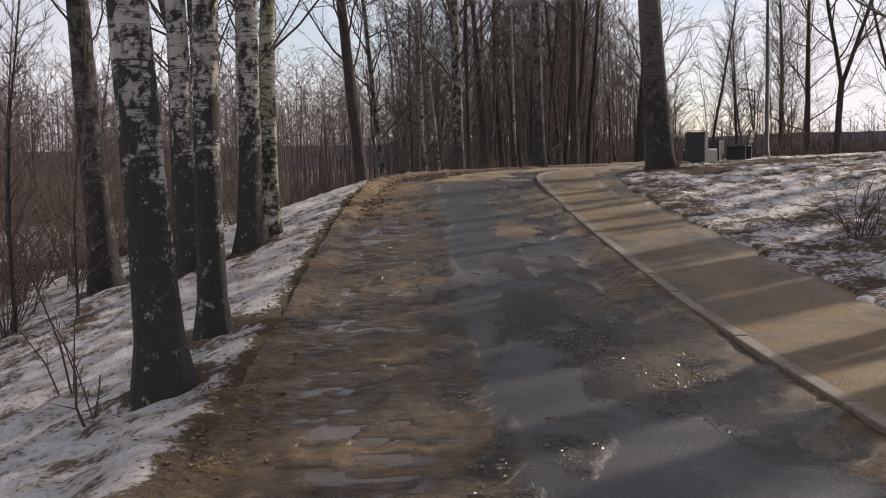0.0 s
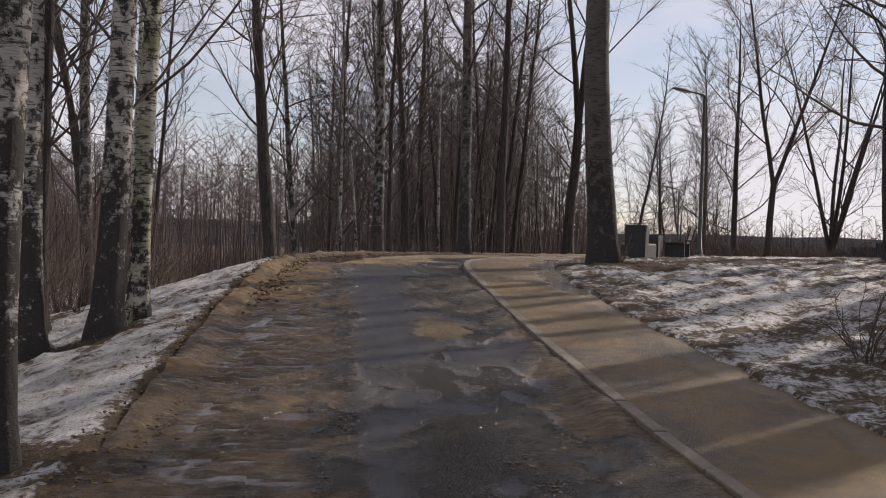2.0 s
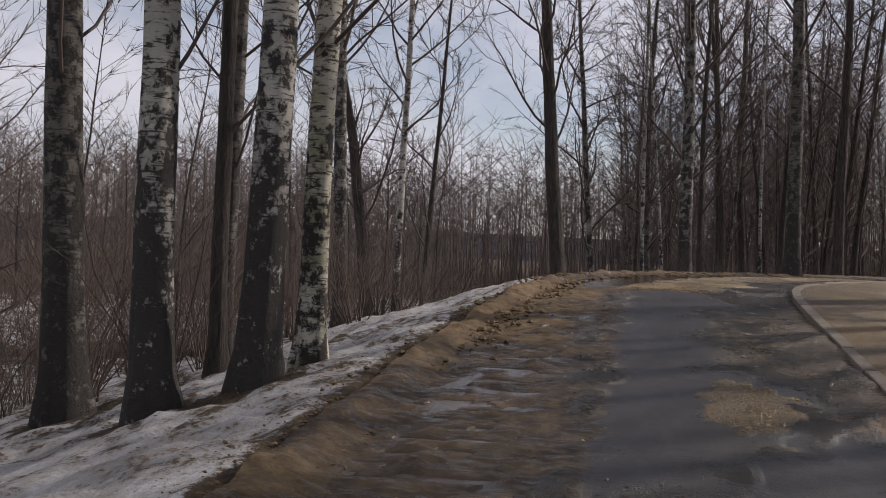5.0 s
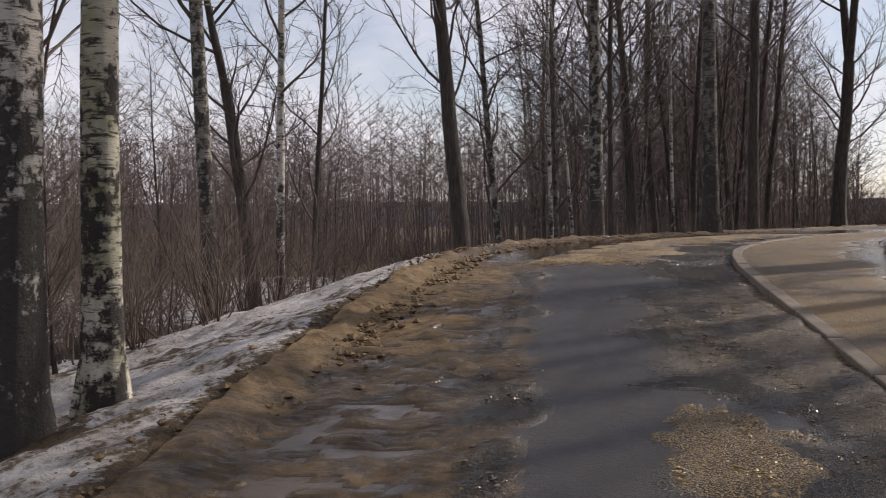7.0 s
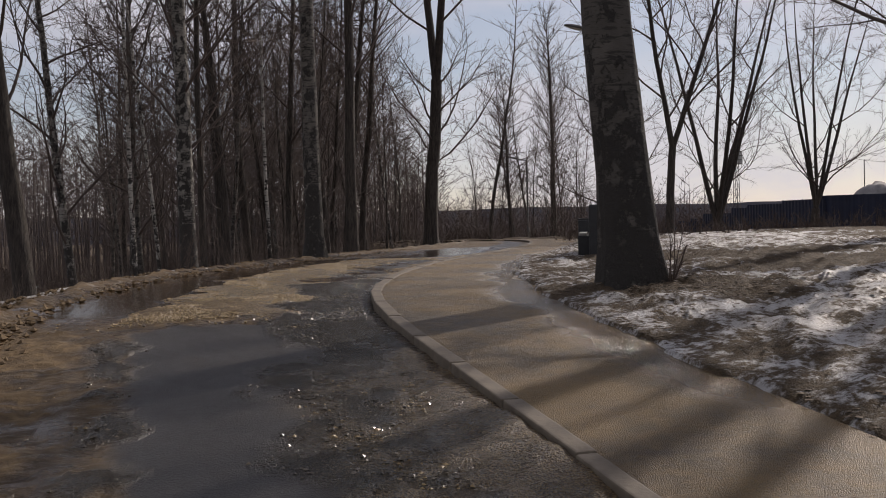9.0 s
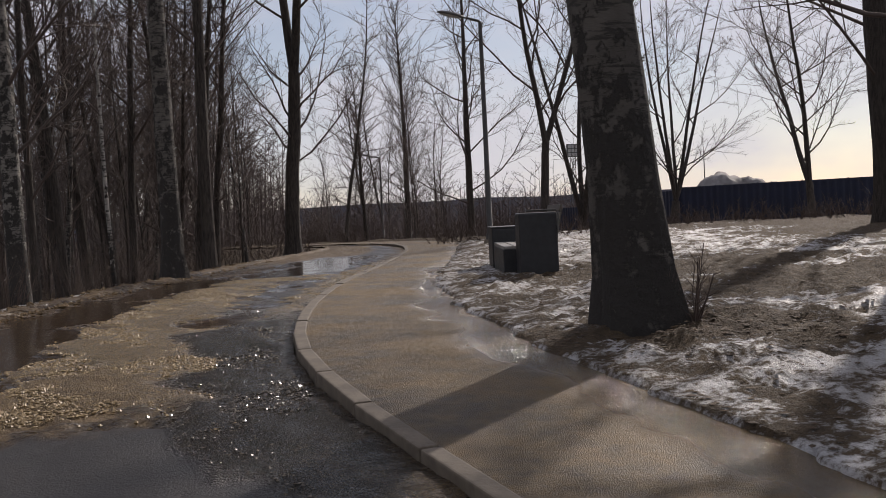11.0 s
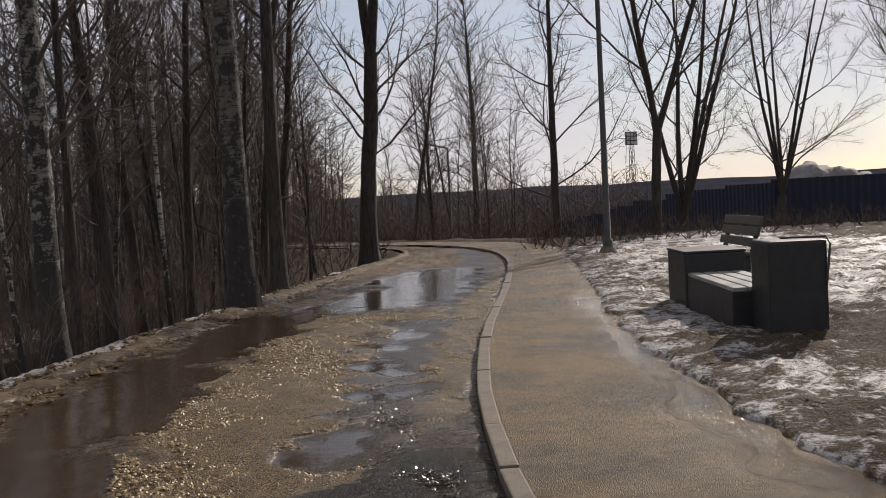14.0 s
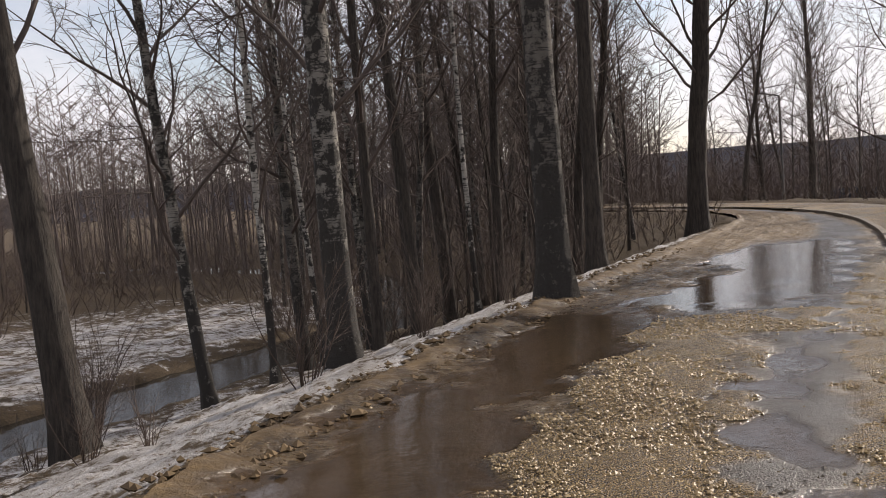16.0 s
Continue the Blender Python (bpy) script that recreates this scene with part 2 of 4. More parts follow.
def mat_plain(name, c1, c2, rough, scale=6.0, bump=0.01, metal=0.0, strength=0.5):
    m, nt, b = nodes_of(name)
    v = obj_vec(nt)
    n1, n2 = add_noise(nt, v, scale, 6, 0.62), add_noise(nt, v, scale * 9, 4, 0.6)
    col = add_mix(nt, add_ramp(nt, n1, [(0.32, 0.0), (0.68, 1.0)]), c1, c2)
    col = add_mix(nt, add_math(nt, 'MULTIPLY', n2, 0.35), col, c1)
    nt.links.new(col, b.inputs["Base Color"])
    nt.links.new(add_ramp(nt, n1, [(0.3, rough - 0.08), (0.7, rough + 0.08)]), b.inputs["Roughness"])
    b.inputs["Metallic"].default_value = metal
    add_bump(nt, b, add_math(nt, 'ADD', n1, add_math(nt, 'MULTIPLY', n2, 0.5)), strength, bump)
    return m


def mat_water():
    m, nt, b = nodes_of("stream_water")
    b.inputs["Base Color"].default_value = (0.022, 0.020, 0.015, 1)
    b.inputs["Roughness"].default_value = 0.06
    b.inputs["IOR"].default_value = 1.33
    add_bump(nt, b, add_noise(nt, obj_vec(nt, (1, 1, 1)), 3.0, 3), 0.25, 0.02)
    return m


def mat_stones(name, c1, c2, rough):
    m, nt, b = nodes_of(name)
    g = nt.nodes.new("ShaderNodeNewGeometry")
    col = add_mix(nt, g.outputs["Random Per Island"], c1, c2)
    col = add_mix(nt, add_noise(nt, obj_vec(nt), 90.0, 3), col, c1)
    nt.links.new(col, b.inputs["Base Color"])
    b.inputs["Roughness"].default_value = rough
    return m


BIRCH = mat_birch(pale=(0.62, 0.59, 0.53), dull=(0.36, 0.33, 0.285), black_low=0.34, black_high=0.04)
# darker copy of the birch bark, with the shade of backlit trunks in its colour
BIRCH_SHADED = mat_birch("shaded_birch_bark", (0.42, 0.39, 0.345), (0.18, 0.165, 0.14), 0.34, 0.13)
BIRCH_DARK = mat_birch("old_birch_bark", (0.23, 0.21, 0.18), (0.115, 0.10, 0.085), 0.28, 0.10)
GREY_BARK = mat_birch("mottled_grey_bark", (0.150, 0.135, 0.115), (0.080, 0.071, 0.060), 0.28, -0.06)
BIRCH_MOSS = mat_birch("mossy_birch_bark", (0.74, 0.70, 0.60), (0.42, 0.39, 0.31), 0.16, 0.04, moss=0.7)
BARK = mat_bark("dark_bark", (0.020, 0.016, 0.013), (0.095, 0.077, 0.063))
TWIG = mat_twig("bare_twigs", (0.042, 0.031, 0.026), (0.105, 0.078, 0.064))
# paler than the near twigs: distance haze is put into the colour
TWIG_HAZED = mat_twig("haze_paled_twigs", (0.075, 0.058, 0.052), (0.150, 0.116, 0.104))
BRUSH = mat_twig("brush_stems", (0.042, 0.028, 0.021), (0.108, 0.074, 0.054))
SNOW = mat_snow_ground()
ROAD = mat_road()
PATHWAY = mat_path()
KERB = mat_plain("kerb_concrete", (0.10, 0.078, 0.055), (0.24, 0.20, 0.15), 0.75, 5.0, 0.01)
STONE_DARK = mat_plain("dark_granite", (0.013, 0.013, 0.014), (0.032, 0.032, 0.034), 0.5, 9.0, 0.004)
SLAT = mat_plain("weathered_slat", (0.20, 0.19, 0.17), (0.42, 0.40, 0.37), 0.5, 4.0, 0.004)
BLUE = mat_plain("blue_fence_paint", (0.006, 0.009, 0.026), (0.010, 0.016, 0.044), 0.55, 1.2, 0.004)
STEEL = mat_plain("grey_steel", (0.040, 0.039, 0.037), (0.085, 0.082, 0.076), 0.6, 3.0, 0.003, 0.1)
OLD_SLAT = mat_plain("dark_old_slat", (0.05, 0.042, 0.034), (0.12, 0.10, 0.08), 0.6, 4.0, 0.004)
LAMP_GREY = mat_plain("lamp_housing", (0.07, 0.07, 0.07), (0.13, 0.13, 0.13), 0.45, 4.0, 0.002)
LENS = mat_plain("lamp_lens", (0.35, 0.35, 0.33), (0.45, 0.45, 0.43), 0.25, 4.0, 0.001)
WATER = mat_water()
GRAVEL = mat_stones("gravel_stones", (0.22, 0.150, 0.065), (0.64, 0.47, 0.235), 0.5)
WETGRIT = mat_stones("wet_grit", (0.045, 0.038, 0.030), (0.22, 0.175, 0.115), 0.22)
SANDCLOD = mat_stones("sand_clods", (0.09, 0.058, 0.027), (0.26, 0.175, 0.085), 0.9)
LITTER = mat_stones("leaf_litter", (0.05, 0.03, 0.016), (0.22, 0.145, 0.075), 0.8)
# blue-grey of the hill woods is distance haze mixed into their colour
HILL = mat_plain("hazy_hill_woods", (0.032, 0.033, 0.042), (0.056, 0.056, 0.066), 0.95, 0.08, 0.5)
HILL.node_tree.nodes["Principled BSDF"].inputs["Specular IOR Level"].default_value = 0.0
ROCKSNOW = mat_plain("snow_and_rubble", (0.06, 0.052, 0.045), (0.30, 0.29, 0.29), 0.8, 0.6, 0.2)

# ---- plan of the place: edges of the road by y ----
CK = [-12, 4, 8, 12, 15, 18, 21, 23, 25, 27, 30, 34, 38, 42, 46, 50, 55, 62, 75]
LE = [-1.0, -1.28, -1.44, -1.58, -1.63, -1.6, -1.49, -1.31, -1.03, -.59, .46, 2.44, 4.55, 6.77, 9.1, 11.2, 12.2, 11.8, 9.0]
KE = [2.9, 2.45, 2.30, 2.16, 2.02, 1.93, 1.90, 2.12, 2.74, 3.49, 4.87, 6.94, 8.95, 10.85, 12.4, 13.4, 13.9, 13.5, 10.7]
WE = [4.7, 4.22, 4.05, 3.85, 3.6, 3.4, 3.55, 3.96, 4.5, 5.17, 6.5, 8.55, 10.57, 12.45, 14.4, 15.6, 16.4, 16.0, 13.2]
PY = [-12, -5, 3, 7, 11, 15, 18, 22, 28, 36, 50, 70, 100]
PZ = [.0, .0, -.05, -.02, .16, .5, .8, 1.08, 1.13, 1.1, 1.08, .8, .3]


def soften(xs, ys, w=1.1):
    g = np.arange(-14, 101, 0.1)
    v = np.interp(g, xs, ys)
    k = np.exp(-0.5 * (np.arange(-40, 41) * 0.1 / w) ** 2)
    pad = np.pad(v, 40, mode='edge')
    return g, np.convolve(pad, k / k.sum(), 'valid')


G_, P_ = soften(PY, PZ, 1.4)
_, L_ = soften(CK, LE)
_, K_ = soften(CK, KE, 0.8)
_, W_ = soften(CK, WE)


def road_z(y): return np.interp(y, G_, P_)
def left_x(y): return np.interp(y, G_, L_)
def kerb_x(y): return np.interp(y, G_, K_)
def walk_x(y): return np.interp(y, G_, W_)


def smooth(a, b, v):
    u = np.clip((np.asarray(v, float) - a) / (b - a), 0, 1)
    return u * u * (3 - 2 * u)


def slope_cos(y):
    s = (kerb_x(y + 1) - kerb_x(y - 1)) / 2
    return 1 / np.sqrt(1 + s * s)


RNG = np.random.RandomState(7)
LAT = RNG.rand(256, 256)


def vnoise(x, y, scale, octaves=4):
    """Value noise in 0..1 on arrays."""
    x, y = np.asarray(x, float) * scale, np.asarray(y, float) * scale
    out, amp, tot = 0.0, 1.0, 0.0
    for o in range(octaves):
        xi, yi = np.floor(x).astype(int), np.floor(y).astype(int)
        fx, fy = x - xi, y - yi
        fx, fy = fx * fx * (3 - 2 * fx), fy * fy * (3 - 2 * fy)
        a, b_ = LAT[xi % 256, yi % 256], LAT[(xi + 1) % 256, yi % 256]
        c, d = LAT[xi % 256, (yi + 1) % 256], LAT[(xi + 1) % 256, (yi + 1) % 256]
        out = out + amp * (a + (b_ - a) * fx + (c - a) * fy + (a - b_ - c + d) * fx * fy)
        tot += amp
        amp *= 0.5
        x, y = x * 2.03 + 17.3, y * 2.03 + 5.1
    return out / tot


def edge_x(y):
    """Ragged outer edge of the footpath."""
    y = np.asarray(y, float)
    return walk_x(y) + (vnoise(y * 0 + 3, y, 1.5, 5) - 0.5) * 0.34


STREAM = np.array([(-60, -6), (-30, 14), (-18, 26), (-11, 34.5), (-8, 39.5), (-6, 43.5), (-4.3, 46.6), (-2.4, 50), (0.2, 54.5), (3, 60), (2, 70), (-8, 84), (-30, 100)], float)


def stream_dist(x, y):
    best = np.full(np.shape(x), 1e9)
    for (x0, y0), (x1, y1) in zip(STREAM[:-1], STREAM[1:]):
        dx, dy = x1 - x0, y1 - y0
        t = np.clip(((x - x0) * dx + (y - y0) * dy) / (dx * dx + dy * dy), 0, 1)
        best = np.minimum(best, np.hypot(x - x0 - t * dx, y - y0 - t * dy))
    return best


def base_height(x, y):
    x, y = np.asarray(x, float), np.asarray(y, float)
    c = slope_cos(y)
    dl, dr = (left_x(y) - x) * c, (x - edge_x(y)) * c
    b = road_z(y)
    zl = b + .05 * smooth(0, .25, dl) - .3 * np.maximum(dl - .25, 0)
    floor = -1.55 + 0.25 * (vnoise(x, y, 0.12, 3) - 0.5)
    zl = np.maximum(zl, floor)
    chan = smooth(2.1, 0.9, stream_dist(x, y))
    zl = np.where(dl > 2.0, zl * (1 - chan) + (-2.05) * chan, zl)
    far = np.hypot(x - 5, y - 25)
    dip = 1.1 * smooth(25, 40, far)
    top = 1.38 - dip - 2.6 * smooth(60, 130, far) - 2.2 * smooth(64, 108, y)
    zr = b + .1 + np.maximum(top - b - .1, np.where(far < 60, .12 - dip, -9)) * smooth(0, 9, dr)
    z = np.where(dl > 0, zl, np.where(dr > 0, zr, b))
    return z


def ground_height(x, y):
    z = base_height(x, y)
    c = slope_cos(np.asarray(y, float))
    dl, dr = (left_x(y) - x) * c, (x - edge_x(y) + 0.02) * c
    out = np.maximum(dl, dr)
    n = 0.03 * smooth(0, 0.15, dr) + (vnoise(x, y, 0.9, 4) - 0.5) * 0.12 + (vnoise(x, y, 3.4, 4) - 0.5) * 0.15 + (vnoise(x + 9, y, 7.0, 3) - 0.5) * 0.10
    z = z + n * smooth(0.0, 0.6, out)
    return np.where(out < 0, z - 0.13 * smooth(0.0, 0.12, -out), z)


def gz(x, y):
    return float(ground_height(np.array([x]), np.array([y]))[0])


# ---- mesh helpers ----
def mesh_from(name, verts, faces, mat, smooth_shade=True):
    me = bpy.data.meshes.new(name)
    me.from_pydata([tuple(v) for v in verts], [], faces)
    if smooth_shade:
        me.polygons.foreach_set("use_smooth", [True] * len(me.polygons))
    for mm in (mat if isinstance(mat, (list, tuple)) else [mat]):
        me.materials.append(mm)
    me.update()
    return me


def mesh_part(name, me, parent, label=""):
    ob = new(name, me)
    ob.parent = parent
    return tagged(ob, label)


def part(name, bm, material, parent, label=""):
    me = bpy.data.meshes.new(name)
    bm.to_mesh(me)
    bm.free()
    me.materials.append(material)
    ob = new(name, me)
    ob.parent = parent
    return tagged(ob, label)


def box_bm(bm, x0, x1, y0, y1, z0, z1, bevel=0.0):
    r = bmesh.ops.create_cube(bm, size=1.0, matrix=Matrix.LocRotScale(((x0 + x1) / 2, (y0 + y1) / 2, (z0 + z1) / 2), None, (x1 - x0, y1 - y0, z1 - z0)))
    if bevel:
        es = list({e for v in r["verts"] for e in v.link_edges})
        bmesh.ops.bevel(bm, geom=es, offset=bevel, segments=2, affect='EDGES', profile=0.6)
    return bm


def empty(name, m, label, category, group="", kind=""):
    ob = new(name)
    ob.matrix_world = m
    return tagged(ob, label, category, group, kind)


def grid_mesh(name, X, Y, Z, mat, attrs=None):
    r, c = X.shape
    idx = np.arange(r * c).reshape(r, c)
    f = np.stack([idx[:-1, :-1], idx[:-1, 1:], idx[1:, 1:], idx[1:, :-1]], -1).reshape(-1, 4)
    me = bpy.data.meshes.new(name)
    me.vertices.add(r * c)
    me.vertices.foreach_set("co", np.stack([X, Y, Z], -1).astype(np.float32).ravel())
    me.loops.add(f.size)
    me.loops.foreach_set("vertex_index", f.ravel().astype(np.int32))
    me.polygons.add(len(f))
    me.polygons.foreach_set("loop_start", np.arange(0, f.size, 4, dtype=np.int32))
    me.polygons.foreach_set("use_smooth", np.ones(len(f), bool))
    me.update(calc_edges=True)
    for k, v in (attrs or {}).items():
        a = me.attributes.new(k, 'FLOAT', 'POINT')
        a.data.foreach_set("value", v.astype(np.float32).ravel())
    me.materials.append(mat)
    me.validate()
    return me


# ---- ground, road, path ----
def axis_steps(dense0, dense1, step, lo, hi):
    a = list(np.arange(dense0, dense1, step))
    s, v = step, dense1
    while v < hi:
        a.append(v)
        s *= 1.09
        v += s
    a.append(hi)
    s, v = step, dense0 - step
    b = []
    while v > lo:
        b.append(v)
        s *= 1.09
        v -= s
    b.append(lo)
    return np.array(b[::-1] + a)


def build_ground():
    xs = axis_steps(-5.0, 12.0, 0.11, -900, 900)
    ys = axis_steps(3.0, 42.0, 0.12, -500, 1500)
    X, Y = np.meshgrid(xs, ys)
    Z = ground_height(X, Y)
    c = slope_cos(Y)
    dl, dr = (left_x(Y) - X) * c, (X - edge_x(Y)) * c
    lit = np.where(dr > 0, 0.105 + 0.12 * smooth(1.4, 0.0, dr) * vnoise(X, Y, 0.8, 3), 0.06)
    lit += 0.28 * smooth(0.30, 0.06, dl) * (dl > -0.5)
    lit += np.where(dl > 3.0, 0.08, 0) * vnoise(X, Y, 0.25, 3)
    lit += 0.22 * smooth(1.5, 0.3, np.hypot(X - 5.3, Y - 21.7)) + 0.3 * smooth(1.6, 0.4, np.hypot((X - 8.2) * 0.6, Y - 23.6)) + 0.36 * smooth(4.5, 9, dr) * vnoise(X, Y, 0.35, 3)
    lit += 0.25 * smooth(2.2, 0.6, np.hypot((X - 8.3) * 0.7, Y - 26.6))
    lit += 0.25 * smooth(2.6, 1.2, stream_dist(X, Y))
    lit += 0.30 * smooth(34, 52, np.hypot(X - 1, Y - 23)) * (dl > 3)
    lit += 0.45 * smooth(46, 54, Y) * (X > 4)
    lit += 0.42 * smooth(7.5, 14, dr) + 0.5 * smooth(42, 60, Y) * (dl > -20) * (X > 0.6 * (Y - 30) - 12)
    for tx, ty in ((-2.2, 7.6), (-2.2, 9.35), (-2.9, 15.2), (-3.8, 15.0), (-5.6, 16.5)):
        lit += 0.22 * smooth(0.75, 0.2, np.hypot(X - tx, Y - ty))
    ob = new("ground", grid_mesh("ground", X, Y, Z, SNOW, {"litter": lit}))
    tagged(ob, "dirty thawing snow over brown leaf litter beside the road", "ground", kind="structure")


def road_masks(Y, U):
    X = left_x(Y) + U * (kerb_x(Y) - left_x(Y))
    wob = (vnoise(X, Y, 1.6, 4) - 0.5)
    wob2 = (vnoise(X + 40, Y + 9, 3.1, 4) - 0.5)
    wob3 = (vnoise(X + 7, Y + 31, 6.0, 4) - 0.5)
    # dark asphalt patch of the slope, clean on its near side, ragged towards the kerb
    al = 0.435 - 0.03 * smooth(14, 20, Y) + 0.015 * np.sin(Y * 0.5)
    ar = 0.865 - 0.05 * np.sin(Y * 0.8 + 0.6)
    asph = smooth(-0.012, 0.02, U - al + 0.05 * wob + 0.04 * wob3) * smooth(0.02, -0.015, U - ar + 0.22 * wob + 0.10 * wob3)
    asph *= smooth(0.10, -0.10, Y - 21.2 + 0.7 * wob + 0.4 * wob3)
    # worn tarmac in the flat part
    asph2 = smooth(24, 27, Y) * smooth(0.10, -0.05, np.abs(U - 0.80) - 0.10 + 0.2 * wob)
    # wet grit between asphalt and kerb, and a frayed line along the patch
    n = vnoise(X + 11, Y * 0.7, 1.3, 4)
    grit = smooth(0.40, 0.50, n) * smooth(0.64, 0.74, U + 0.35 * wob) * smooth(1.02, 0.93, U) * smooth(22.5, 21, Y)
    grit = np.maximum(grit, smooth(0.05, 0.0, np.abs(U - al + 0.03 + 0.10 * wob2) - 0.02) * smooth(0.44, 0.54, vnoise(X, Y, 2.3, 4)) * smooth(21.5, 20, Y))
    grit = np.maximum(grit, smooth(0.68, 0.78, U + 0.25 * wob + 0.1 * wob3) * smooth(18, 20, Y) * smooth(29, 25, Y) * smooth(1.03, 0.95, U))
    grit = np.maximum(grit, smooth(0.44, 0.54, n + 0.12 * wob3) * smooth(0.44, 0.54, U + 0.3 * wob) * smooth(0.90, 0.82, U + 0.2 * wob) * smooth(13.2, 11.5, Y + 2 * wob))
    # icy wet streaks in the mud
    ice = smooth(0.54, 0.60, vnoise(X * 1.1 + 5, Y * 3.4, 2.6, 5)) * smooth(0.04, 0.12, U) * smooth(0.40, 0.30, U) * smooth(20, 18, Y)
    # a small spill of tan gravel on the asphalt, and more by the kerb
    grav = smooth(0.04, -0.03, np.hypot((X - 1.07) / 0.34, (Y - 14.6) / 0.8) - 1.0 + 1.5 * wob2 + 0.8 * wob3)
    grav = np.maximum(grav, smooth(0.60, 0.68, n + 0.10 * smooth(0.75, 0.9, U)) * smooth(22, 18, Y) * smooth(0.62, 0.8, U) * 0.35)
    # gravel field of the flat part
    field = smooth(0.02, -0.03, np.abs(U - 0.53 - 0.05 * np.sin(Y * 0.5)) - 0.21 + 0.55 * wob) * smooth(21.4, 22.0, Y + wob) * smooth(34.5, 32.5, Y + 2.5 * wob)
    rim = smooth(0.02, -0.03, np.abs(U - 0.94) - 0.05 + 0.2 * wob2) * smooth(25, 28, Y) * smooth(40, 36, Y)
    grav = np.maximum(grav, np.maximum(field, rim))
    # standing water
    pud = smooth(0.06, -0.06, np.abs(U - 0.79 + 0.03 * np.sin(Y * 1.3)) - 0.035 + 0.30 * wob) * smooth(25.0, 26.0, Y) * smooth(33, 31, Y)
    pud = np.maximum(pud, smooth(0.05, -0.05, np.abs(U - 0.23) - 0.17 + 0.30 * wob + 0.12 * wob3) * smooth(20.8, 23.0, Y) * smooth(37, 33, Y) * 0.9)
    pud = np.maximum(pud, smooth(0.06, -0.05, np.abs(U - 0.58) - 0.25 + 0.50 * wob) * smooth(32.5, 34.5, Y) * smooth(43, 40.5, Y))
    pud = np.maximum(pud, 0.72 * ice)
    grav = grav * (1 - smooth(0.3, 0.7, pud))
    asph = np.maximum(asph, asph2) * (1 - grav) * (1 - 0.3 * grit)
    grit = grit * (1 - grav) * (1 - pud) * 0.9
    sand = smooth(0.10 - 0.04 * smooth(20, 24, Y), 0.03 - 0.03 * smooth(20, 24, Y), U + 0.22 * wob) * smooth(13.0, 18, Y) * (1 - 0.45 * smooth(20, 24, Y))
    sand = np.maximum(sand, smooth(0.30, 0.20, U + 0.5 * wob) * smooth(15.5, 17.5, Y) * smooth(23.0, 21.5, Y) * 0.9)
    sand = np.maximum(sand, smooth(0.06, -0.04, np.abs(Y - 22.4 + 2.0 * wob) - 1.0) * smooth(0.2, 0.4, U) * smooth(0.75, 0.6, U) * 0.7)
    sand = np.maximum(sand, smooth(38, 43, Y + 3 * wob) * 0.6)
    sand = np.maximum(sand, smooth(0.80, 0.92, U + 0.35 * wob) * smooth(19, 14, Y) * 0.45 * vnoise(X + 3, Y, 1.1, 4))
    sand = np.maximum(sand, smooth(0.54, 0.62, vnoise(X * 0.6 + 20, Y * 1.2, 1.1, 4)) * smooth(0.42, 0.36, U) * smooth(21, 19, Y) * 0.55)
    sand = np.clip(sand, 0, 1) * (1 - pud) * (1 - grit) * (1 - asph)
    return X, asph, grav, pud, sand, grit


def build_road():
    ys = np.concatenate([np.arange(-8, 3, 0.3), np.arange(3, 40, 0.065), np.arange(40, 74, 0.3)])
    us = np.linspace(-0.02, 1.0, 90)
    U, Y = np.meshgrid(us, ys)
    X, asph, grav, pud, sand, grit = road_masks(Y, U)
    Z = road_z(Y) + 0.03 * (1 - (2 * U - 1) ** 2)
    rough = (vnoise(X * 2.2, Y * 0.8, 1.5, 5) - 0.5) * 0.085 + (vnoise(X, Y, 7, 3) - 0.5) * 0.045
    flat = np.clip(asph * 0.9 + pud, 0, 1)
    Z += rough * (1 - flat) + 0.012 * np.maximum(grav, grit) - 0.014 * pud + 0.008 * asph
    Z += sand * (0.07 * (vnoise(X + 3, Y, 2.4, 4) - 0.4) + 0.04 * (vnoise(X, Y + 8, 9, 3) - 0.5)) * smooth(0.5, 0.3, U)
    Z += 0.10 * smooth(0.10, 0.0, U) * vnoise(X, Y, 3.0, 4) * smooth(6, 14, Y) + 0.02 * smooth(.06, 0, U)
    Z += (0.045 * smooth(20.5, 17.5, Y) + 0.012) * smooth(0.86, 0.99, U) * (0.7 + 0.6 * vnoise(X, Y, 1.7, 3))
    ob = new("road", grid_mesh("road", X, Y, Z, ROAD, {"asphalt": asph, "gravel": grav, "puddle": pud, "sand": sand, "grit": grit}))
    tagged(ob, "worn wet road of mud, grit and dark patched asphalt", "road", kind="structure")


def build_path():
    ys = np.concatenate([np.arange(-8, 3, 0.3), np.arange(3, 40, 0.09), np.arange(40, 74, 0.3)])
    us = np.linspace(0, 1, 40)
    U, Y = np.meshgrid(us, ys)
    x0 = kerb_x(Y) + 0.11
    edge = edge_x(Y) + 0.03
    X = x0 + U * (edge - x0)
    Z = road_z(Y) + 0.082 - 0.015 * U + (vnoise(X, Y, 0.8, 3) - 0.5) * 0.016
    wob = vnoise(X, Y, 1.1, 4) - 0.5
    wet = smooth(0.16, -0.10, np.abs(U - 0.90) - 0.13 + 0.45 * wob) * smooth(15, 19, Y) * smooth(36, 30, Y) * 0.95
    wet = np.maximum(wet, smooth(0.06, -0.04, np.abs(U - 0.9) - 0.05 + 0.3 * wob) * 0.3)
    ob = new("pavement", grid_mesh("pavement", X, Y, Z, PATHWAY, {"wet": wet}))
    tagged(ob, "damp sandy asphalt footpath with a ragged edge", "pavement", kind="structure")


build_ground()
build_road()
build_path()


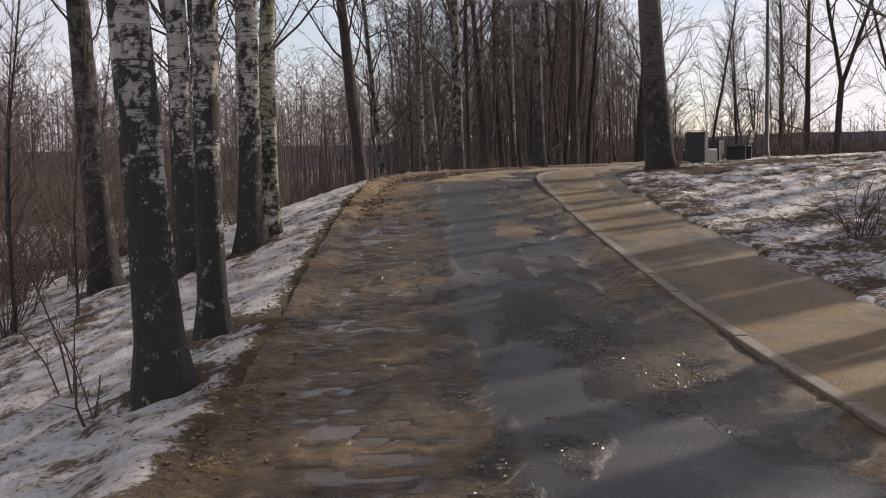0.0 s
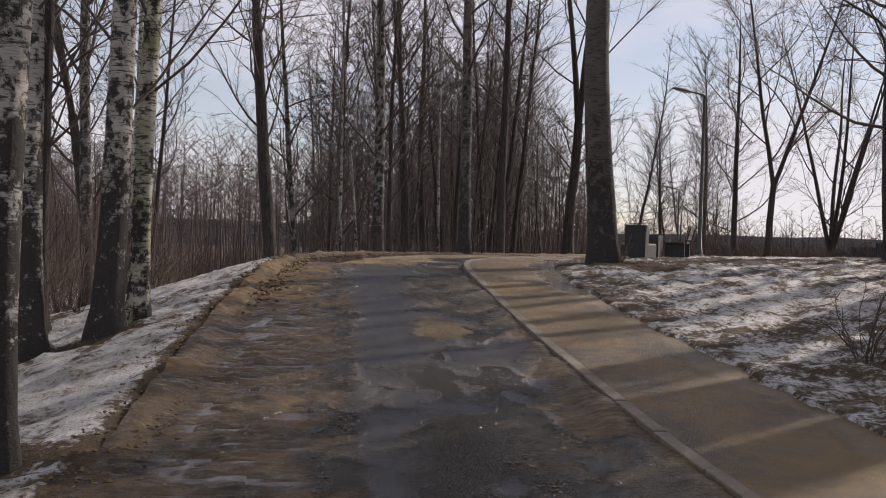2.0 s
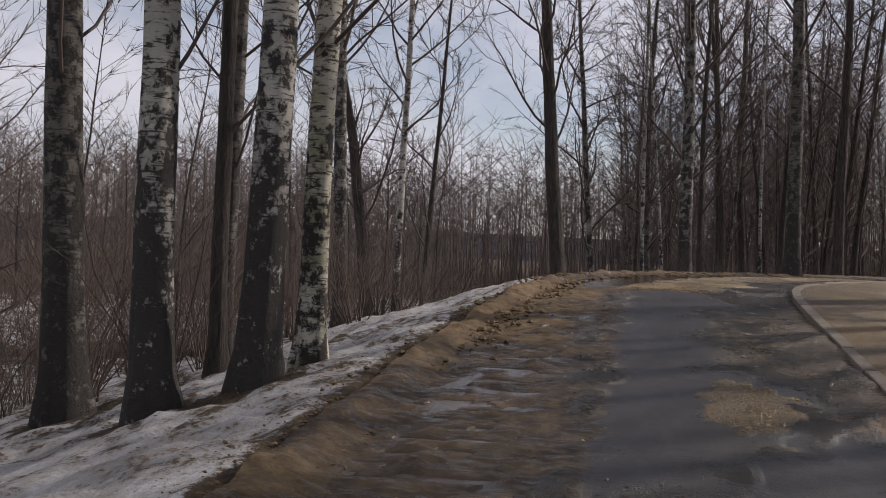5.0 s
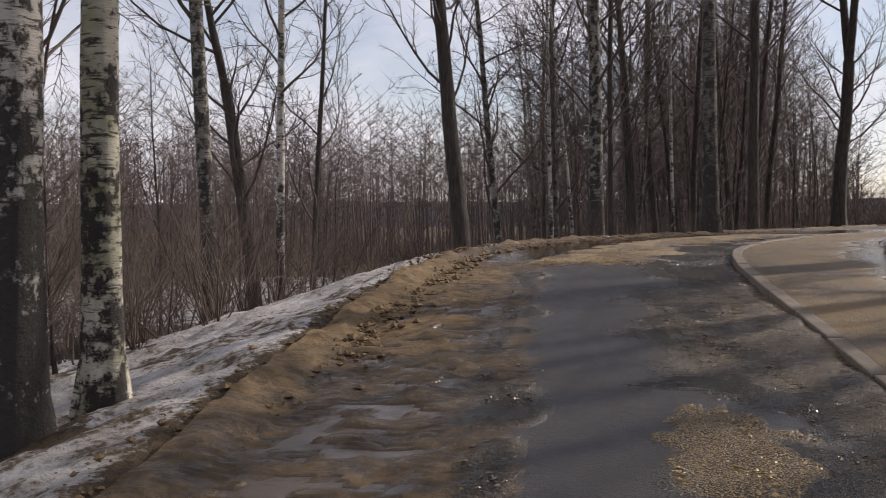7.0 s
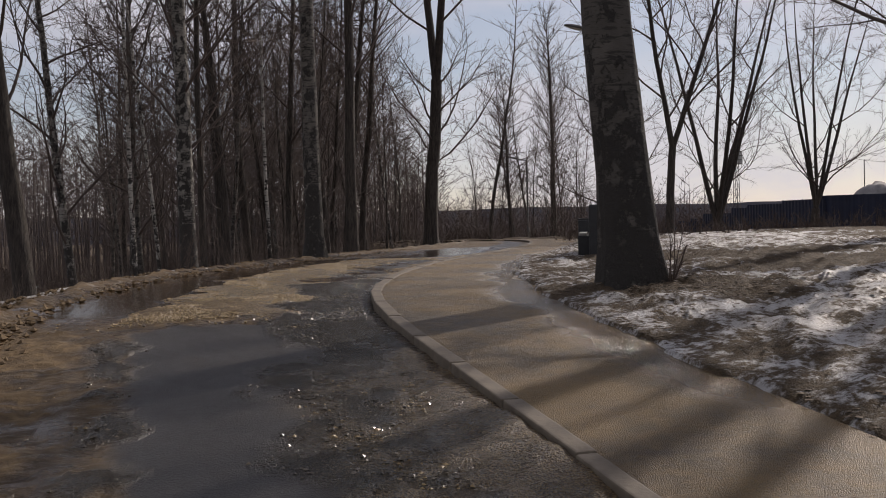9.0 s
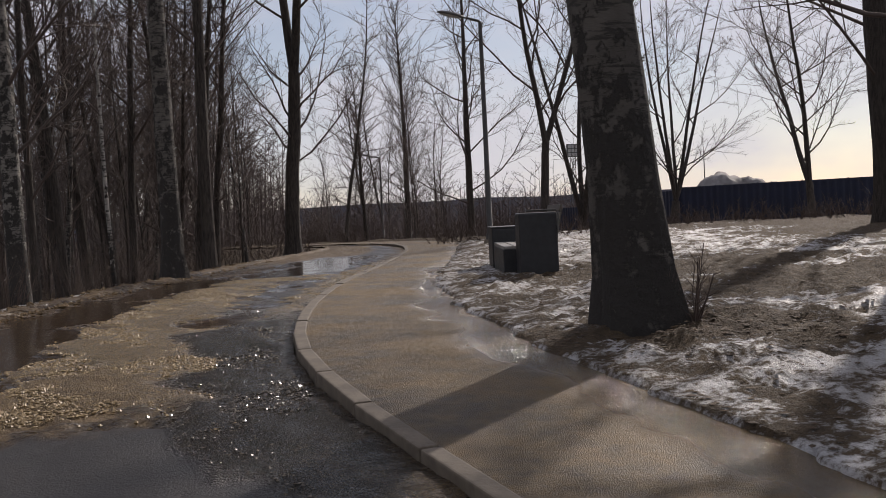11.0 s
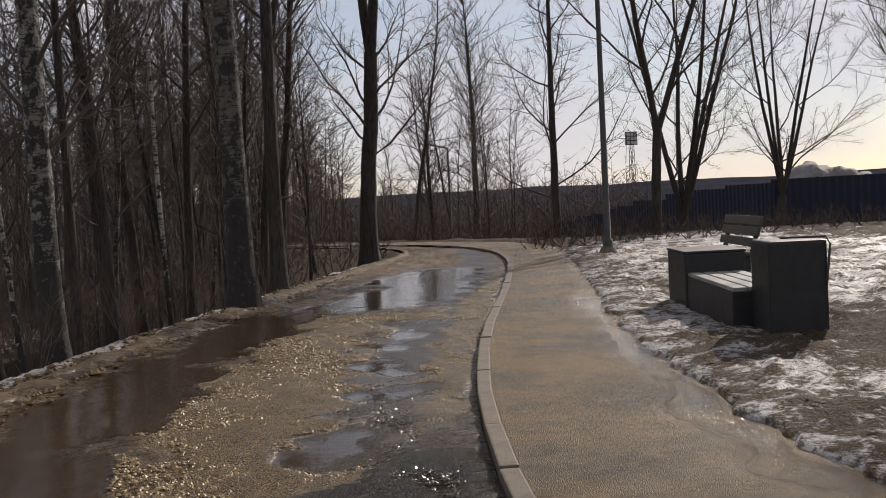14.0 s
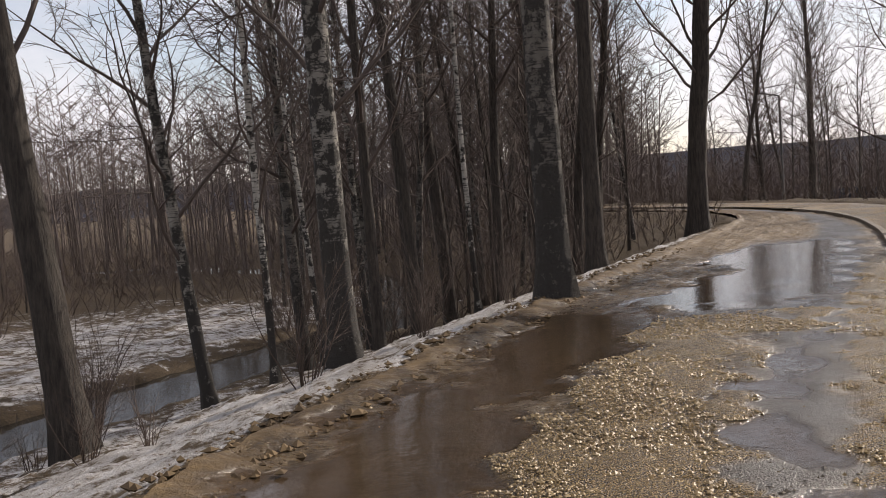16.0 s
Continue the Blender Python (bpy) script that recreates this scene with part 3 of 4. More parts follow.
def build_stream():
    pts = []
    for (a, b) in zip(STREAM[:-1], STREAM[1:]):
        for k in range(8):
            pts.append(a + (b - a) * k / 8)
    pts = np.array(pts)
    d = np.gradient(pts, axis=0)
    nrm = np.stack([-d[:, 1], d[:, 0]], -1) / np.hypot(d[:, 0], d[:, 1])[:, None]
    us = np.linspace(-2.3, 2.3, 6)
    X, Y = pts[:, 0:1] + nrm[:, 0:1] * us, pts[:, 1:2] + nrm[:, 1:2] * us
    ob = new("stream", grid_mesh("stream", X, Y, np.full(X.shape, -1.80), WATER))
    tagged(ob, "dark still stream between snowy banks", "water", kind="structure")


build_stream()


def build_far_hill():
    n = 90
    az = np.linspace(radians(-75), radians(110), n)
    rows = []
    for r, h in ((260, -3), (300, 3.0), (360, 6.5), (460, 7.5)):
        hh = h + (3.2 * (vnoise(np.arange(n), np.full(n, r), 0.13, 4) - 0.5) + 1.6 * (vnoise(np.arange(n), np.full(n, r), 0.9, 3) - .5)) * (h > 0)
        rows.append(np.stack([r * np.sin(az), 20 + r * np.cos(az), hh], -1))
    A = np.array(rows)
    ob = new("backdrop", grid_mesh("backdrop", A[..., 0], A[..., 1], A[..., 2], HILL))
    tagged(ob, "low wooded hills on the horizon", "hill", kind="structure")


build_far_hill()

# ---- trees ----
def tube(V, F, pts, rads, n, twist=0.0, lobes=None):
    base = len(V)
    up = Vector((0.31, 0.17, 0.93))
    k = len(pts)
    for i in range(k):
        d = (pts[min(i + 1, k - 1)] - pts[max(i - 1, 0)])
        d = d.normalized() if d.length > 1e-9 else Vector((0, 0, 1))
        a = d.cross(Vector((1, 0, 0)) if abs(d.x) < 0.8 else Vector((0, 1, 0))).normalized()
        b = d.cross(a)
        for j in range(n):
            t = 2 * math.pi * j / n
            r = rads[i] * (lobes(i, t) if lobes else 1.0)
            V.append(pts[i] + a * (r * math.cos(t)) + b * (r * math.sin(t)))
    for i in range(k - 1):
        for j in range(n):
            j2 = (j + 1) % n
            F.append((base + i * n + j, base + i * n + j2, base + (i + 1) * n + j2, base + (i + 1) * n + j))


def needle(V, F, q, t, thin):
    """A fine twig of three faces from q along t."""
    a = t.cross(Vector((0.3, 0.9, 0.31))).normalized() * thin
    c = t.cross(a).normalized() * thin
    b = len(V)
    V.extend((q + a, q - a * 0.5 + c * 0.87, q - a * 0.5 - c * 0.87, q + t))
    F.extend(((b, b + 1, b + 3), (b + 1, b + 2, b + 3), (b + 2, b, b + 3)))


def shoot(rng, V, F, p, d, length, r, level, counts, droop, thick):
    if level == 3:
        needle(V, F, p, d.normalized() * length + Vector((0, 0, -droop * 0.6 * length)), r * 0.9)
        return
    segs = (6, 6, 3)[level]
    sides = (6, 5, 3)[level]
    pts, rads = [p.copy()], [r]
    d = d.normalized()
    lift = (0.05, 0.13, 0.08 - 0.5 * droop)[level]
    for i in range(segs):
        d = (d + Vector((rng.uniform(-1, 1), rng.uniform(-1, 1), rng.uniform(-1, 1))) * (0.10, 0.25, 0.34)[level] + Vector((0, 0, lift))).normalized()
        pts.append(pts[-1] + d * (length / segs))
        rads.append(max(r * (1 - 0.82 * (i + 1) / segs), thick))
    tube(V, F, pts, rads, sides)
    if level < 3:
        m = counts[level + 1]
        for c in range(m):
            f = 0.22 + 0.76 * (c + rng.random()) / m
            i = min(int(f * segs), segs - 1)
            q = pts[i].lerp(pts[i + 1], f * segs - i)
            ax = (pts[i + 1] - pts[i]).normalized()
            side = Vector((rng.uniform(-1, 1), rng.uniform(-1, 1), rng.uniform(-0.5, 0.9)))
            side = (side - ax * side.dot(ax)).normalized()
            ang = radians(rng.uniform(28, 58))
            nd = ax * math.cos(ang) + side * math.sin(ang)
            shoot(rng, V, F, q, nd, length * (rng.uniform(0.32, 0.60) if level == 1 else rng.uniform(0.24, 0.42)) * (1.15 - 0.5 * f), max(rads[i] * 0.5, thick), level + 1, counts, droop, thick)


def make_tree(seed, height, dia, style="tall", detail=1.0, lean=(0.0, 0.0), fork=0.0, first=0.3, bend=0.02, sides=12, thick=0.006, bough=0.045):
    """Trunk mesh data and crown mesh data, base at the origin."""
    rng = random.Random(seed)
    TV, TF, CV, CF, cuts = [], [], [], [], [0]
    rings = 26
    r0 = dia / 2
    leaders = []
    p = Vector((0, 0, -0.25))
    ph = rng.uniform(0, 6)
    nl = rng.choice((4, 5))

    def path(p0, d0, h, steps, wob):
        pts = [p0]
        d = d0.normalized()
        for _ in range(steps):
            d = (d + Vector((rng.uniform(-1, 1), rng.uniform(-1, 1), 0)) * wob + Vector((0, 0, 0.02))).normalized()
            pts.append(pts[-1] + d * (h / steps))
        return pts

    d0 = Vector((math.tan(radians(lean[0])), math.tan(radians(lean[1])), 1))
    full = height if not fork else height * fork
    pts = path(p, d0, full + 0.25, rings, bend)
    rads = []
    for i, q in enumerate(pts):
        z = q.z
        t = max(z, 0) / height
        flare = 1 + 0.75 * math.exp(-max(z, -0.2) / (0.8 * dia + 0.05)) * 0.50
        rads.append(r0 * flare * max((1 - t) ** 0.75, 0.05))

    def lobes(i, t):
        w = math.exp(-max(pts[i].z, 0) / (1.3 * dia + 0.05))
        return 1 + 0.16 * w * math.sin(nl * t + ph) + 0.035 * math.sin(3 * t + i * 0.8) + 0.03 * math.sin(7 * t + i * 1.9 + ph)

    tube(TV, TF, pts, rads, sides, lobes=lobes)
    leaders.append((pts, rads, first))
    if fork:
        k = 2 if style != "multi" else 5
        a0 = rng.uniform(0, 6.28)
        leaders = [(pts, rads, 0.52)] if fork > 0.25 else []
        for s in range(k):
            a = a0 + s * 2 * math.pi / k + rng.uniform(-.4, .4)
            sp = rng.uniform(0.16, 0.34)
            lp = path(pts[-1] - Vector((0, 0, 0.05)), (pts[-1] - pts[-2]).normalized() + Vector((math.cos(a) * sp, math.sin(a) * sp, 0)), height * (1 - fork), 14, bend * 2.2)
            rr = rads[-1] * (0.80 if k == 2 else 0.50)
            lr = [max(rr * (1 - i / 14) ** 0.8, thick * 2) for i in range(15)]
            tube(TV, TF, lp, lr, max(6, sides // 2))
            leaders.append((lp, lr, 0.08))
    n1 = {"tall": 22, "birch": 26, "spread": 18, "multi": 13, "thin": 14}[style]
    n1 = max(4, int(n1 * detail))
    counts = (0, 0, max(3, int(9 * detail)), 12)
    droop = 0.35 if style == "birch" else 0.05
    for lp, lr, f0 in leaders:
        n = n1 if len(leaders) == 1 else max(5, n1 * 2 // (len(leaders) + 1))
        k = len(lp) - 1
        az = rng.uniform(0, 6.28)
        for c in range(n):
            f = f0 + (0.985 - f0) * ((c + rng.random() * 0.8) / n)
            i = min(int(f * k), k - 1)
            q = lp[i].lerp(lp[i + 1], f * k - i)
            az += 2.4 + rng.uniform(-0.5, 0.5)
            up = rng.uniform(0.55, 1.25) if style in ("tall", "birch", "thin") else rng.uniform(0.35, 1.0)
            d = Vector((math.cos(az), math.sin(az), up))
            reach = {"tall": 0.25, "birch": 0.24, "spread": 0.36, "multi": 0.34, "thin": 0.22}[style] * height
            ln = reach * (1.12 - 0.75 * f) * rng.uniform(0.6, 1.25)
            shoot(rng, CV, CF, q, d, ln, min(lr[i] * 0.45, bough), 1, counts, droop, thick)
            cuts.append((len(CV), len(CF)))
    return TV, TF, CV, CF, cuts


def tree_meshes(seed, mat, **kw):
    TV, TF, CV, CF, cuts = make_tree(seed, **kw)
    return mesh_from("trunk", TV, TF, mat), mesh_from("crown", CV, CF, TWIG)


def limb_meshes(seed, mat, **kw):
    """As tree_meshes, with a mesh for each bough."""
    TV, TF, CV, CF, cuts = make_tree(seed, **kw)
    out, v0, f0 = [], 0, 0
    for v1, f1 in cuts[1:]:
        out.append(mesh_from("bough", CV[v0:v1], [tuple(i - v0 for i in f) for f in CF[f0:f1]], TWIG))
        v0, f0 = v1, f1
    return mesh_from("trunk", TV, TF, mat), out


def place_tree(name, x, y, trunk, crown, label, category, group="", scale=1.0, turn=0.0):
    z = float(base_height(np.array([x]), np.array([y]))[0]) - 0.03
    ob = empty(name, Matrix.Translation((x, y, z)) @ Matrix.Rotation(turn, 4, 'Z') @ Matrix.Scale(scale, 4), label, category, group)
    mesh_part("trunk", trunk, ob)
    if isinstance(crown, list):
        for c in crown:
            mesh_part("bough", c, ob)
    else:
        mesh_part("crown", crown, ob, "bare branches and fine twigs")
    return ob


BIRCH_LABEL = "white-barked birch with dark rugged base in thin snow"
DARK_LABEL = "tall bare tree with dark furrowed bark"
# name, x, y, diameter, height, style, bark, lean x, lean y, fork, label
NEAR = [
    ("birch_tree", -2.08, 7.25, .33, 17, "birch", BIRCH, -3.2, 2, 0, BIRCH_LABEL),
    ("birch_tree", -2.20, 9.35, .27, 16, "birch", BIRCH, -0.2, 1, 0, "slender white birch leaning over a snowy bank"),
    ("birch_tree", -5.6, 16.5, .44, 18, "birch", BIRCH_DARK, -2.5, 0, 0, "thick old birch with blackened bark in snow"),
    ("birch_tree", -3.76, 15.0, .36, 17, "birch", BIRCH, -4.3, 0, 0, BIRCH_LABEL),
    ("birch_tree", -2.98, 15.3, .35, 16, "birch", BIRCH, 2.0, -1, 0, "white birch with peeling black plates at its base"),
    ("birch_tree", -2.75, 15.95, .26, 16, "birch", BIRCH_MOSS, 1.2, 1, 0, "birch with green moss and a torn pale root flare"),
    ("birch_tree", -5.0, 18.9, .21, 14, "birch", BIRCH_DARK, 0.5, 0, 0, "dark slim birch at the edge of the brush"),
    ("dark_tree", -4.45, 17.6, .20, 15, "tall", BARK, -0.5, 0, 0, "slim dark tree among birches on the bank"),
    ("birch_tree", -6.4, 27.3, .32, 18, "birch", BIRCH_SHADED, -1.0, 0, 0, "birch with white lit flank above brush"),
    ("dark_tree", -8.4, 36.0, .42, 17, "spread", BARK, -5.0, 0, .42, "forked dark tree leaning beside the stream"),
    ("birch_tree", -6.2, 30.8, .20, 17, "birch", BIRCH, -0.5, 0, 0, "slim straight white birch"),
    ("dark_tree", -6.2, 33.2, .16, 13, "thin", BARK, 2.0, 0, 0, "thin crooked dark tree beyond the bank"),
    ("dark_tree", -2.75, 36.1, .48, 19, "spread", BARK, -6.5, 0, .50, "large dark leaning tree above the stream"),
    ("birch_tree", -2.3, 43.4, .28, 18, "birch", BIRCH_SHADED, -5.5, 0, 0, "leaning birch at the edge of the stream"),
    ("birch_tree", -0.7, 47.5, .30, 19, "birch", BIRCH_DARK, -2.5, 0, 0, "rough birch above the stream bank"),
    ("birch_tree", 0.63, 37.4, .42, 20, "birch", BIRCH_SHADED, -1.6, 0, 0, "stout birch with white lit stripe down its flank"),
    ("birch_tree", 0.9, 47.0, .18, 18, "birch", BIRCH_SHADED, -2, 0, 0, "slim birch in the stand"),
    ("dark_tree", 2.16, 48.8, .36, 19, "tall", BARK, -3, 0, 0, DARK_LABEL),
    ("dark_tree", 3.1, 50.5, .36, 19, "tall", BARK, -2.5, 0, 0, DARK_LABEL),
    ("dark_tree", 4.2, 48.0, .26, 18, "tall", BARK, -1, 0, 0, DARK_LABEL),
    ("birch_tree", 3.43, 36.05, .42, 20, "tall", BIRCH_DARK, -1.6, 0, 0, "big rugged old birch rooted at the road edge"),
    ("dark_tree", 5.75, 44.0, .38, 20, "tall", BARK, -1.6, 0, 0, "tall straight dark tree at the road edge"),
    ("dark_tree", 9.54, 48.86, .52, 21, "spread", BARK, -1.2, 0, .30, "large dark forked tree standing at the bend"),
    ("birch_tree", -0.7, 40.5, .14, 17, "birch", BIRCH, -2, 0, 0, "thin white birch in the stand"),
    ("birch_tree", 0.0, 43.5, .13, 17, "birch", BIRCH, -3, 0, 0, "thin white birch in the stand"),
    ("dark_tree", 1.1, 42.0, .22, 18, "tall", BARK, -1, 0, 0, DARK_LABEL),
    ("dark_tree", 2.0, 44.5, .26, 18, "tall", BARK, -3, 0, 0, DARK_LABEL),
    ("birch_tree", 3.4, 46.0, .14, 17, "birch", BIRCH, -1, 0, 0, "thin white birch in the stand"),
    ("birch_tree", 4.80, 22.18, .57, 19, "tall", GREY_BARK, -3.2, 2.6, 0, "massive old grey-barked tree rooted in leaf litter"),
    ("dark_tree", 12.5, 25.5, .40, 18, "spread", BARK, -2, 0, .35, "broad dark tree standing in patchy snow"),
    ("dark_tree", 19.8, 33.0, .72, 18, "spread", BARK, -3, 1, 0, "heavy dark tree with drooping twigs near the fence"),
    ("dark_tree", 18.2, 46.7, .32, 15, "spread", BARK, -1, 0, .22, "bare tree with a wide fork near the lamp"),
    ("dark_tree", 25.3, 55.5, .52, 15, "multi", BARK, 1, 0, .07, "many-stemmed bare tree before the blue fence"),
    ("dark_tree", 32.2, 57.7, .46, 14, "multi", BARK, 0, 0, .14, "spreading many-stemmed tree by the fence"),
    ("dark_tree", 35.0, 51.0, .40, 14, "spread", BARK, -2, 0, .18, "bare tree parted into two curved stems"),
    ("dark_tree", 21.3, 59.0, .38, 15, "spread", BARK, -1, 0, 0, "bare tree with long side boughs"),
]
for k_, (nm, x, y, dia, hgt, style, bark, lx, ly, fork, lab) in enumerate(NEAR):
    near = math.hypot(x - 0.5, y - 14) < 14
    tm, cm = limb_meshes(100 + k_, bark, height=hgt, dia=dia, style=style, detail=(1.25 if x > 16 else 1.05) if not near else 0.9, lean=(lx, ly), fork=fork,
                         first=(0.17 if (near and x < -2) or (x < 2 and y > 33) else 0.30) if x < 16 else 0.14, sides=22 if near else 12, thick=0.006 if near else 0.0075, bough=0.022 if near and x < 0 else 0.045)
    place_tree(nm, x, y, tm, cm, lab, "tree", "trees along the road")

# trees that stand out to the side and throw their shadows over the road
def wisp(rng, V, F, p, d, length, r, twigs, thin):
    """A curved stem with fine pointed twigs along it."""
    pts = [p]
    d = d.normalized()
    for _ in range(3):
        d = (d + Vector((rng.uniform(-.45, .45), rng.uniform(-.45, .45), rng.uniform(-.2, .4)))).normalized()
        pts.append(pts[-1] + d * (length / 3))
    tube(V, F, pts, [r, r * 0.75, r * 0.5, thin * 0.6], 3)
    for _ in range(twigs):
        f = rng.uniform(0.25, 3.0)
        i = min(int(f), 2)
        q = pts[i].lerp(pts[i + 1], f - i)
        t = (pts[i + 1] - pts[i]).normalized() + Vector((rng.uniform(-1, 1), rng.uniform(-1, 1), rng.uniform(-.5, .8))) * 0.9
        t = t.normalized() * (length * rng.uniform(0.14, 0.42))
        needle(V, F, q, t, thin)


def wood_tree(seed, mat, height, dia, boughs, first, reach, twigs=10, thin=0.0095, twig_mat=TWIG):
    rng = random.Random(seed)
    TV, TF, CV, CF = [], [], [], []
    pts, d = [Vector((0, 0, -0.25))], Vector((rng.uniform(-.05, .05), rng.uniform(-.05, .05), 1))
    n = 12
    for _ in range(n):
        d = (d + Vector((rng.uniform(-1, 1), rng.uniform(-1, 1), 0)) * 0.055 + Vector((0, 0, 0.03))).normalized()
        pts.append(pts[-1] + d * ((height + 0.25) / n))
    rads = [dia / 2 * max((1 - i / n) ** 0.8, 0.04) * (1 + 0.5 * math.exp(-i * 1.5)) for i in range(n + 1)]
    tube(TV, TF, pts, rads, 7)
    az = rng.uniform(0, 6.28)
    for k in range(boughs):
        f = first + (0.99 - first) * (k + rng.random()) / boughs
        i = min(int(f * n), n - 1)
        q = pts[i].lerp(pts[i + 1], f * n - i)
        az += 2.4 + rng.uniform(-1.2, 1.2)
        shape = math.sin(math.pi * min(1, max(0.0, (f - first) / (1 - first) * 0.82 + 0.16))) ** 0.7
        wisp(rng, CV, CF, q, Vector((math.cos(az), math.sin(az), rng.uniform(0.1, 1.9))), height * reach * shape * rng.uniform(0.35, 1.35), min(rads[i] * 0.5, 0.028), twigs, thin)
    return mesh_from("trunk", TV, TF, mat), mesh_from("crown", CV, CF, twig_mat)


WOOD = [wood_tree(360, BARK, 17, .26, 66, .18, .20), wood_tree(361, BIRCH_SHADED, 17, .19, 68, .25, .19), wood_tree(362, BARK, 18, .30, 68, .22, .22),
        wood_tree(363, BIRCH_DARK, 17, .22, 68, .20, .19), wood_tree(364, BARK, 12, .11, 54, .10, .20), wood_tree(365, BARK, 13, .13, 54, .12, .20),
        wood_tree(366, BIRCH_SHADED, 13, .11, 44, .15, .19), wood_tree(367, BARK, 11, .22, 56, .12, .32)]
rt = random.Random(5)
SIDE = [tree_meshes(340 + k_, BARK, height=h_, dia=d_, style="tall", detail=0.4, lean=(-1, 0.5), first=0.45, sides=7, thick=0.009) for k_, (h_, d_) in enumerate(((17, .34), (18, .28), (19, .42)))]
side = []
while len(side) < 27:
    x, y = rt.uniform(9, 26), rt.uniform(0, 31)
    row = y - 0.75 * (x - 2)
    if (9 < row < 21 or (rt.random() < 0.12 and row > 0)) and x > 0.6 * (y - 3) + 1.2 and x > 1.5 * (y - 16.5) and all(math.hypot(x - a, y - b) > 1.6 for a, b in side):
        side.append((x, y))
        place_tree("dark_tree", x, y, *SIDE[rt.randrange(3)], "tall bare tree in snow beside the footpath", "tree", "trees beside the path", rt.uniform(0.95, 1.25), rt.uniform(0, 6))
for x, y, t_, s_ in ((10, 12.91, 0, 1.15), (11, 12.48, 1, 1.3), (9.6, 14.12, 2, 1.25), (10.6, 15.52, 2, 1.3), (10.2, 16.16, 2, 1.2), (11.6, 17.74, 0, 1.3), (11.2, 18.69, 2, 1.1), (9.4, 9.99, 1, 1.2)):
    place_tree("dark_tree", x, y, *SIDE[t_], "tall bare tree in snow beside the footpath", "tree", "trees beside the path", s_, rt.uniform(0, 6))


place_tree("birch_tree", 27.0, 81.0, *wood_tree(390, BARK, 17.5, .5, 150, .10, .25, 16, 0.012), "tall fine-twigged tree beyond the bend", "tree", "trees past the bend")
place_tree("dark_tree", 22.5, 77.0, *wood_tree(391, BARK, 12.0, .3, 100, .10, .27, 14, 0.011), "rounded fine-twigged tree beyond the bend", "tree", "trees past the bend", 1.0, 2.0)


def stand(count, x0, x1, y0, y1, ids, lo, hi, label, group, min_left, gap=0.9, seed=9, wedge=False):
    rs = random.Random(seed)
    done = [(n[1], n[2]) for n in NEAR]
    made, tries = 0, 0
    while made < count and tries < count * 60:
        tries += 1
        x, y = rs.uniform(x0, x1), rs.uniform(y0, y1)
        dl = (float(left_x(y)) - x) * float(slope_cos(y))
        if (wedge and x < 0.6 - 0.08 * (y - 23)) or (dl < min_left and y < 68) or float(stream_dist(np.array([x]), np.array([y]))[0]) < 2.0:
            continue
        if any(math.hypot(x - a, y - b) < gap for a, b in done):
            continue
        done.append((x, y))
        made += 1
        t_ = rs.choice(ids)
        place_tree("birch_tree" if t_ in (1, 3, 6) else "dark_tree", x, y, *WOOD[t_], label[t_ in (1, 3, 6)], "tree", group, rs.uniform(lo, hi), rs.uniform(0, 6.28))


stand(40, -6, 12, 46, 68, [0, 1, 5, 3, 4, 5], 0.7, 1.05, ("bare dark tree in the dense stand", "slim birch in the dense stand"), "trees of the stand", 2.5, 0.9, 9, True)
stand(58, -12, 16, 58, 100, [0, 4, 3, 4, 5], 0.8, 1.15, ("bare tree deep in the woods", "birch deep in the woods"), "trees deep in the woods", 1.0, 1.2, 12, True)
stand(66, -34, -9, 26, 75, [4, 5, 6, 7], 0.45, 0.8, ("thin bare tree on the flood plain", "thin birch on the flood plain"), "thin trees beyond the stream", 3.0, 1.4, 14)
stand(16, -13, -5, 14, 36, [4, 5, 4], 0.35, 0.8, ("thin bare sapling on the bank", "thin birch on the bank"), "saplings on the bank", 3.4, 0.8, 15)
stand(26, 3, 26, 68, 98, [4, 5, 6, 0], 0.7, 1.0, ("bare tree past the bend of the road", "slim birch past the bend of the road"), "trees past the bend", 1.0, 1.3, 19)
stand(9, 4, 9.5, 51, 66, [0, 5, 1], 0.75, 1.0, ("bare dark tree in the dense stand", "slim birch in the dense stand"), "trees of the stand", 1.6, 0.9, 20)
rs_ = random.Random(21)
for _ in range(15):
    yy = rs_.uniform(60, 110)
    xx = 0.18 + (yy - 17.5) * math.tan(radians(rs_.uniform(14, 27)))
    place_tree("dark_tree", xx, yy, *WOOD[rs_.choice([4, 5, 6])], "thin bare tree past the bend", "tree", "thin trees past the bend", rs_.uniform(0.5, 0.9), rs_.uniform(0, 6))


# ---- bushes ----
def bush_mesh(seed, height, stems, spread, mat=BRUSH):
    rng = random.Random(seed)
    out = []
    for k in range(3):
        V, F = [], []
        for _ in range(max(1, stems // 3)):
            a, s = rng.uniform(0, 6.28), rng.uniform(0.05, spread)
            p = Vector((math.cos(a) * 0.25 * s, math.sin(a) * 0.25 * s, -0.1))
            d = Vector((math.cos(a) * s, math.sin(a) * s, 1))
            shoot(rng, V, F, p, d, height * rng.uniform(0.5, 1.1), rng.uniform(0.007, 0.017), 2, (0, 0, 0, 9), 0.0, 0.0045)
        out.append(mesh_from("stem_clump", V, F, mat))
    return out


BUSH = [bush_mesh(500 + i, h, n, s) for i, (h, n, s) in enumerate(((2.4, 15, .6), (3.2, 18, .5), (1.6, 12, .8), (4.2, 21, .45)))]


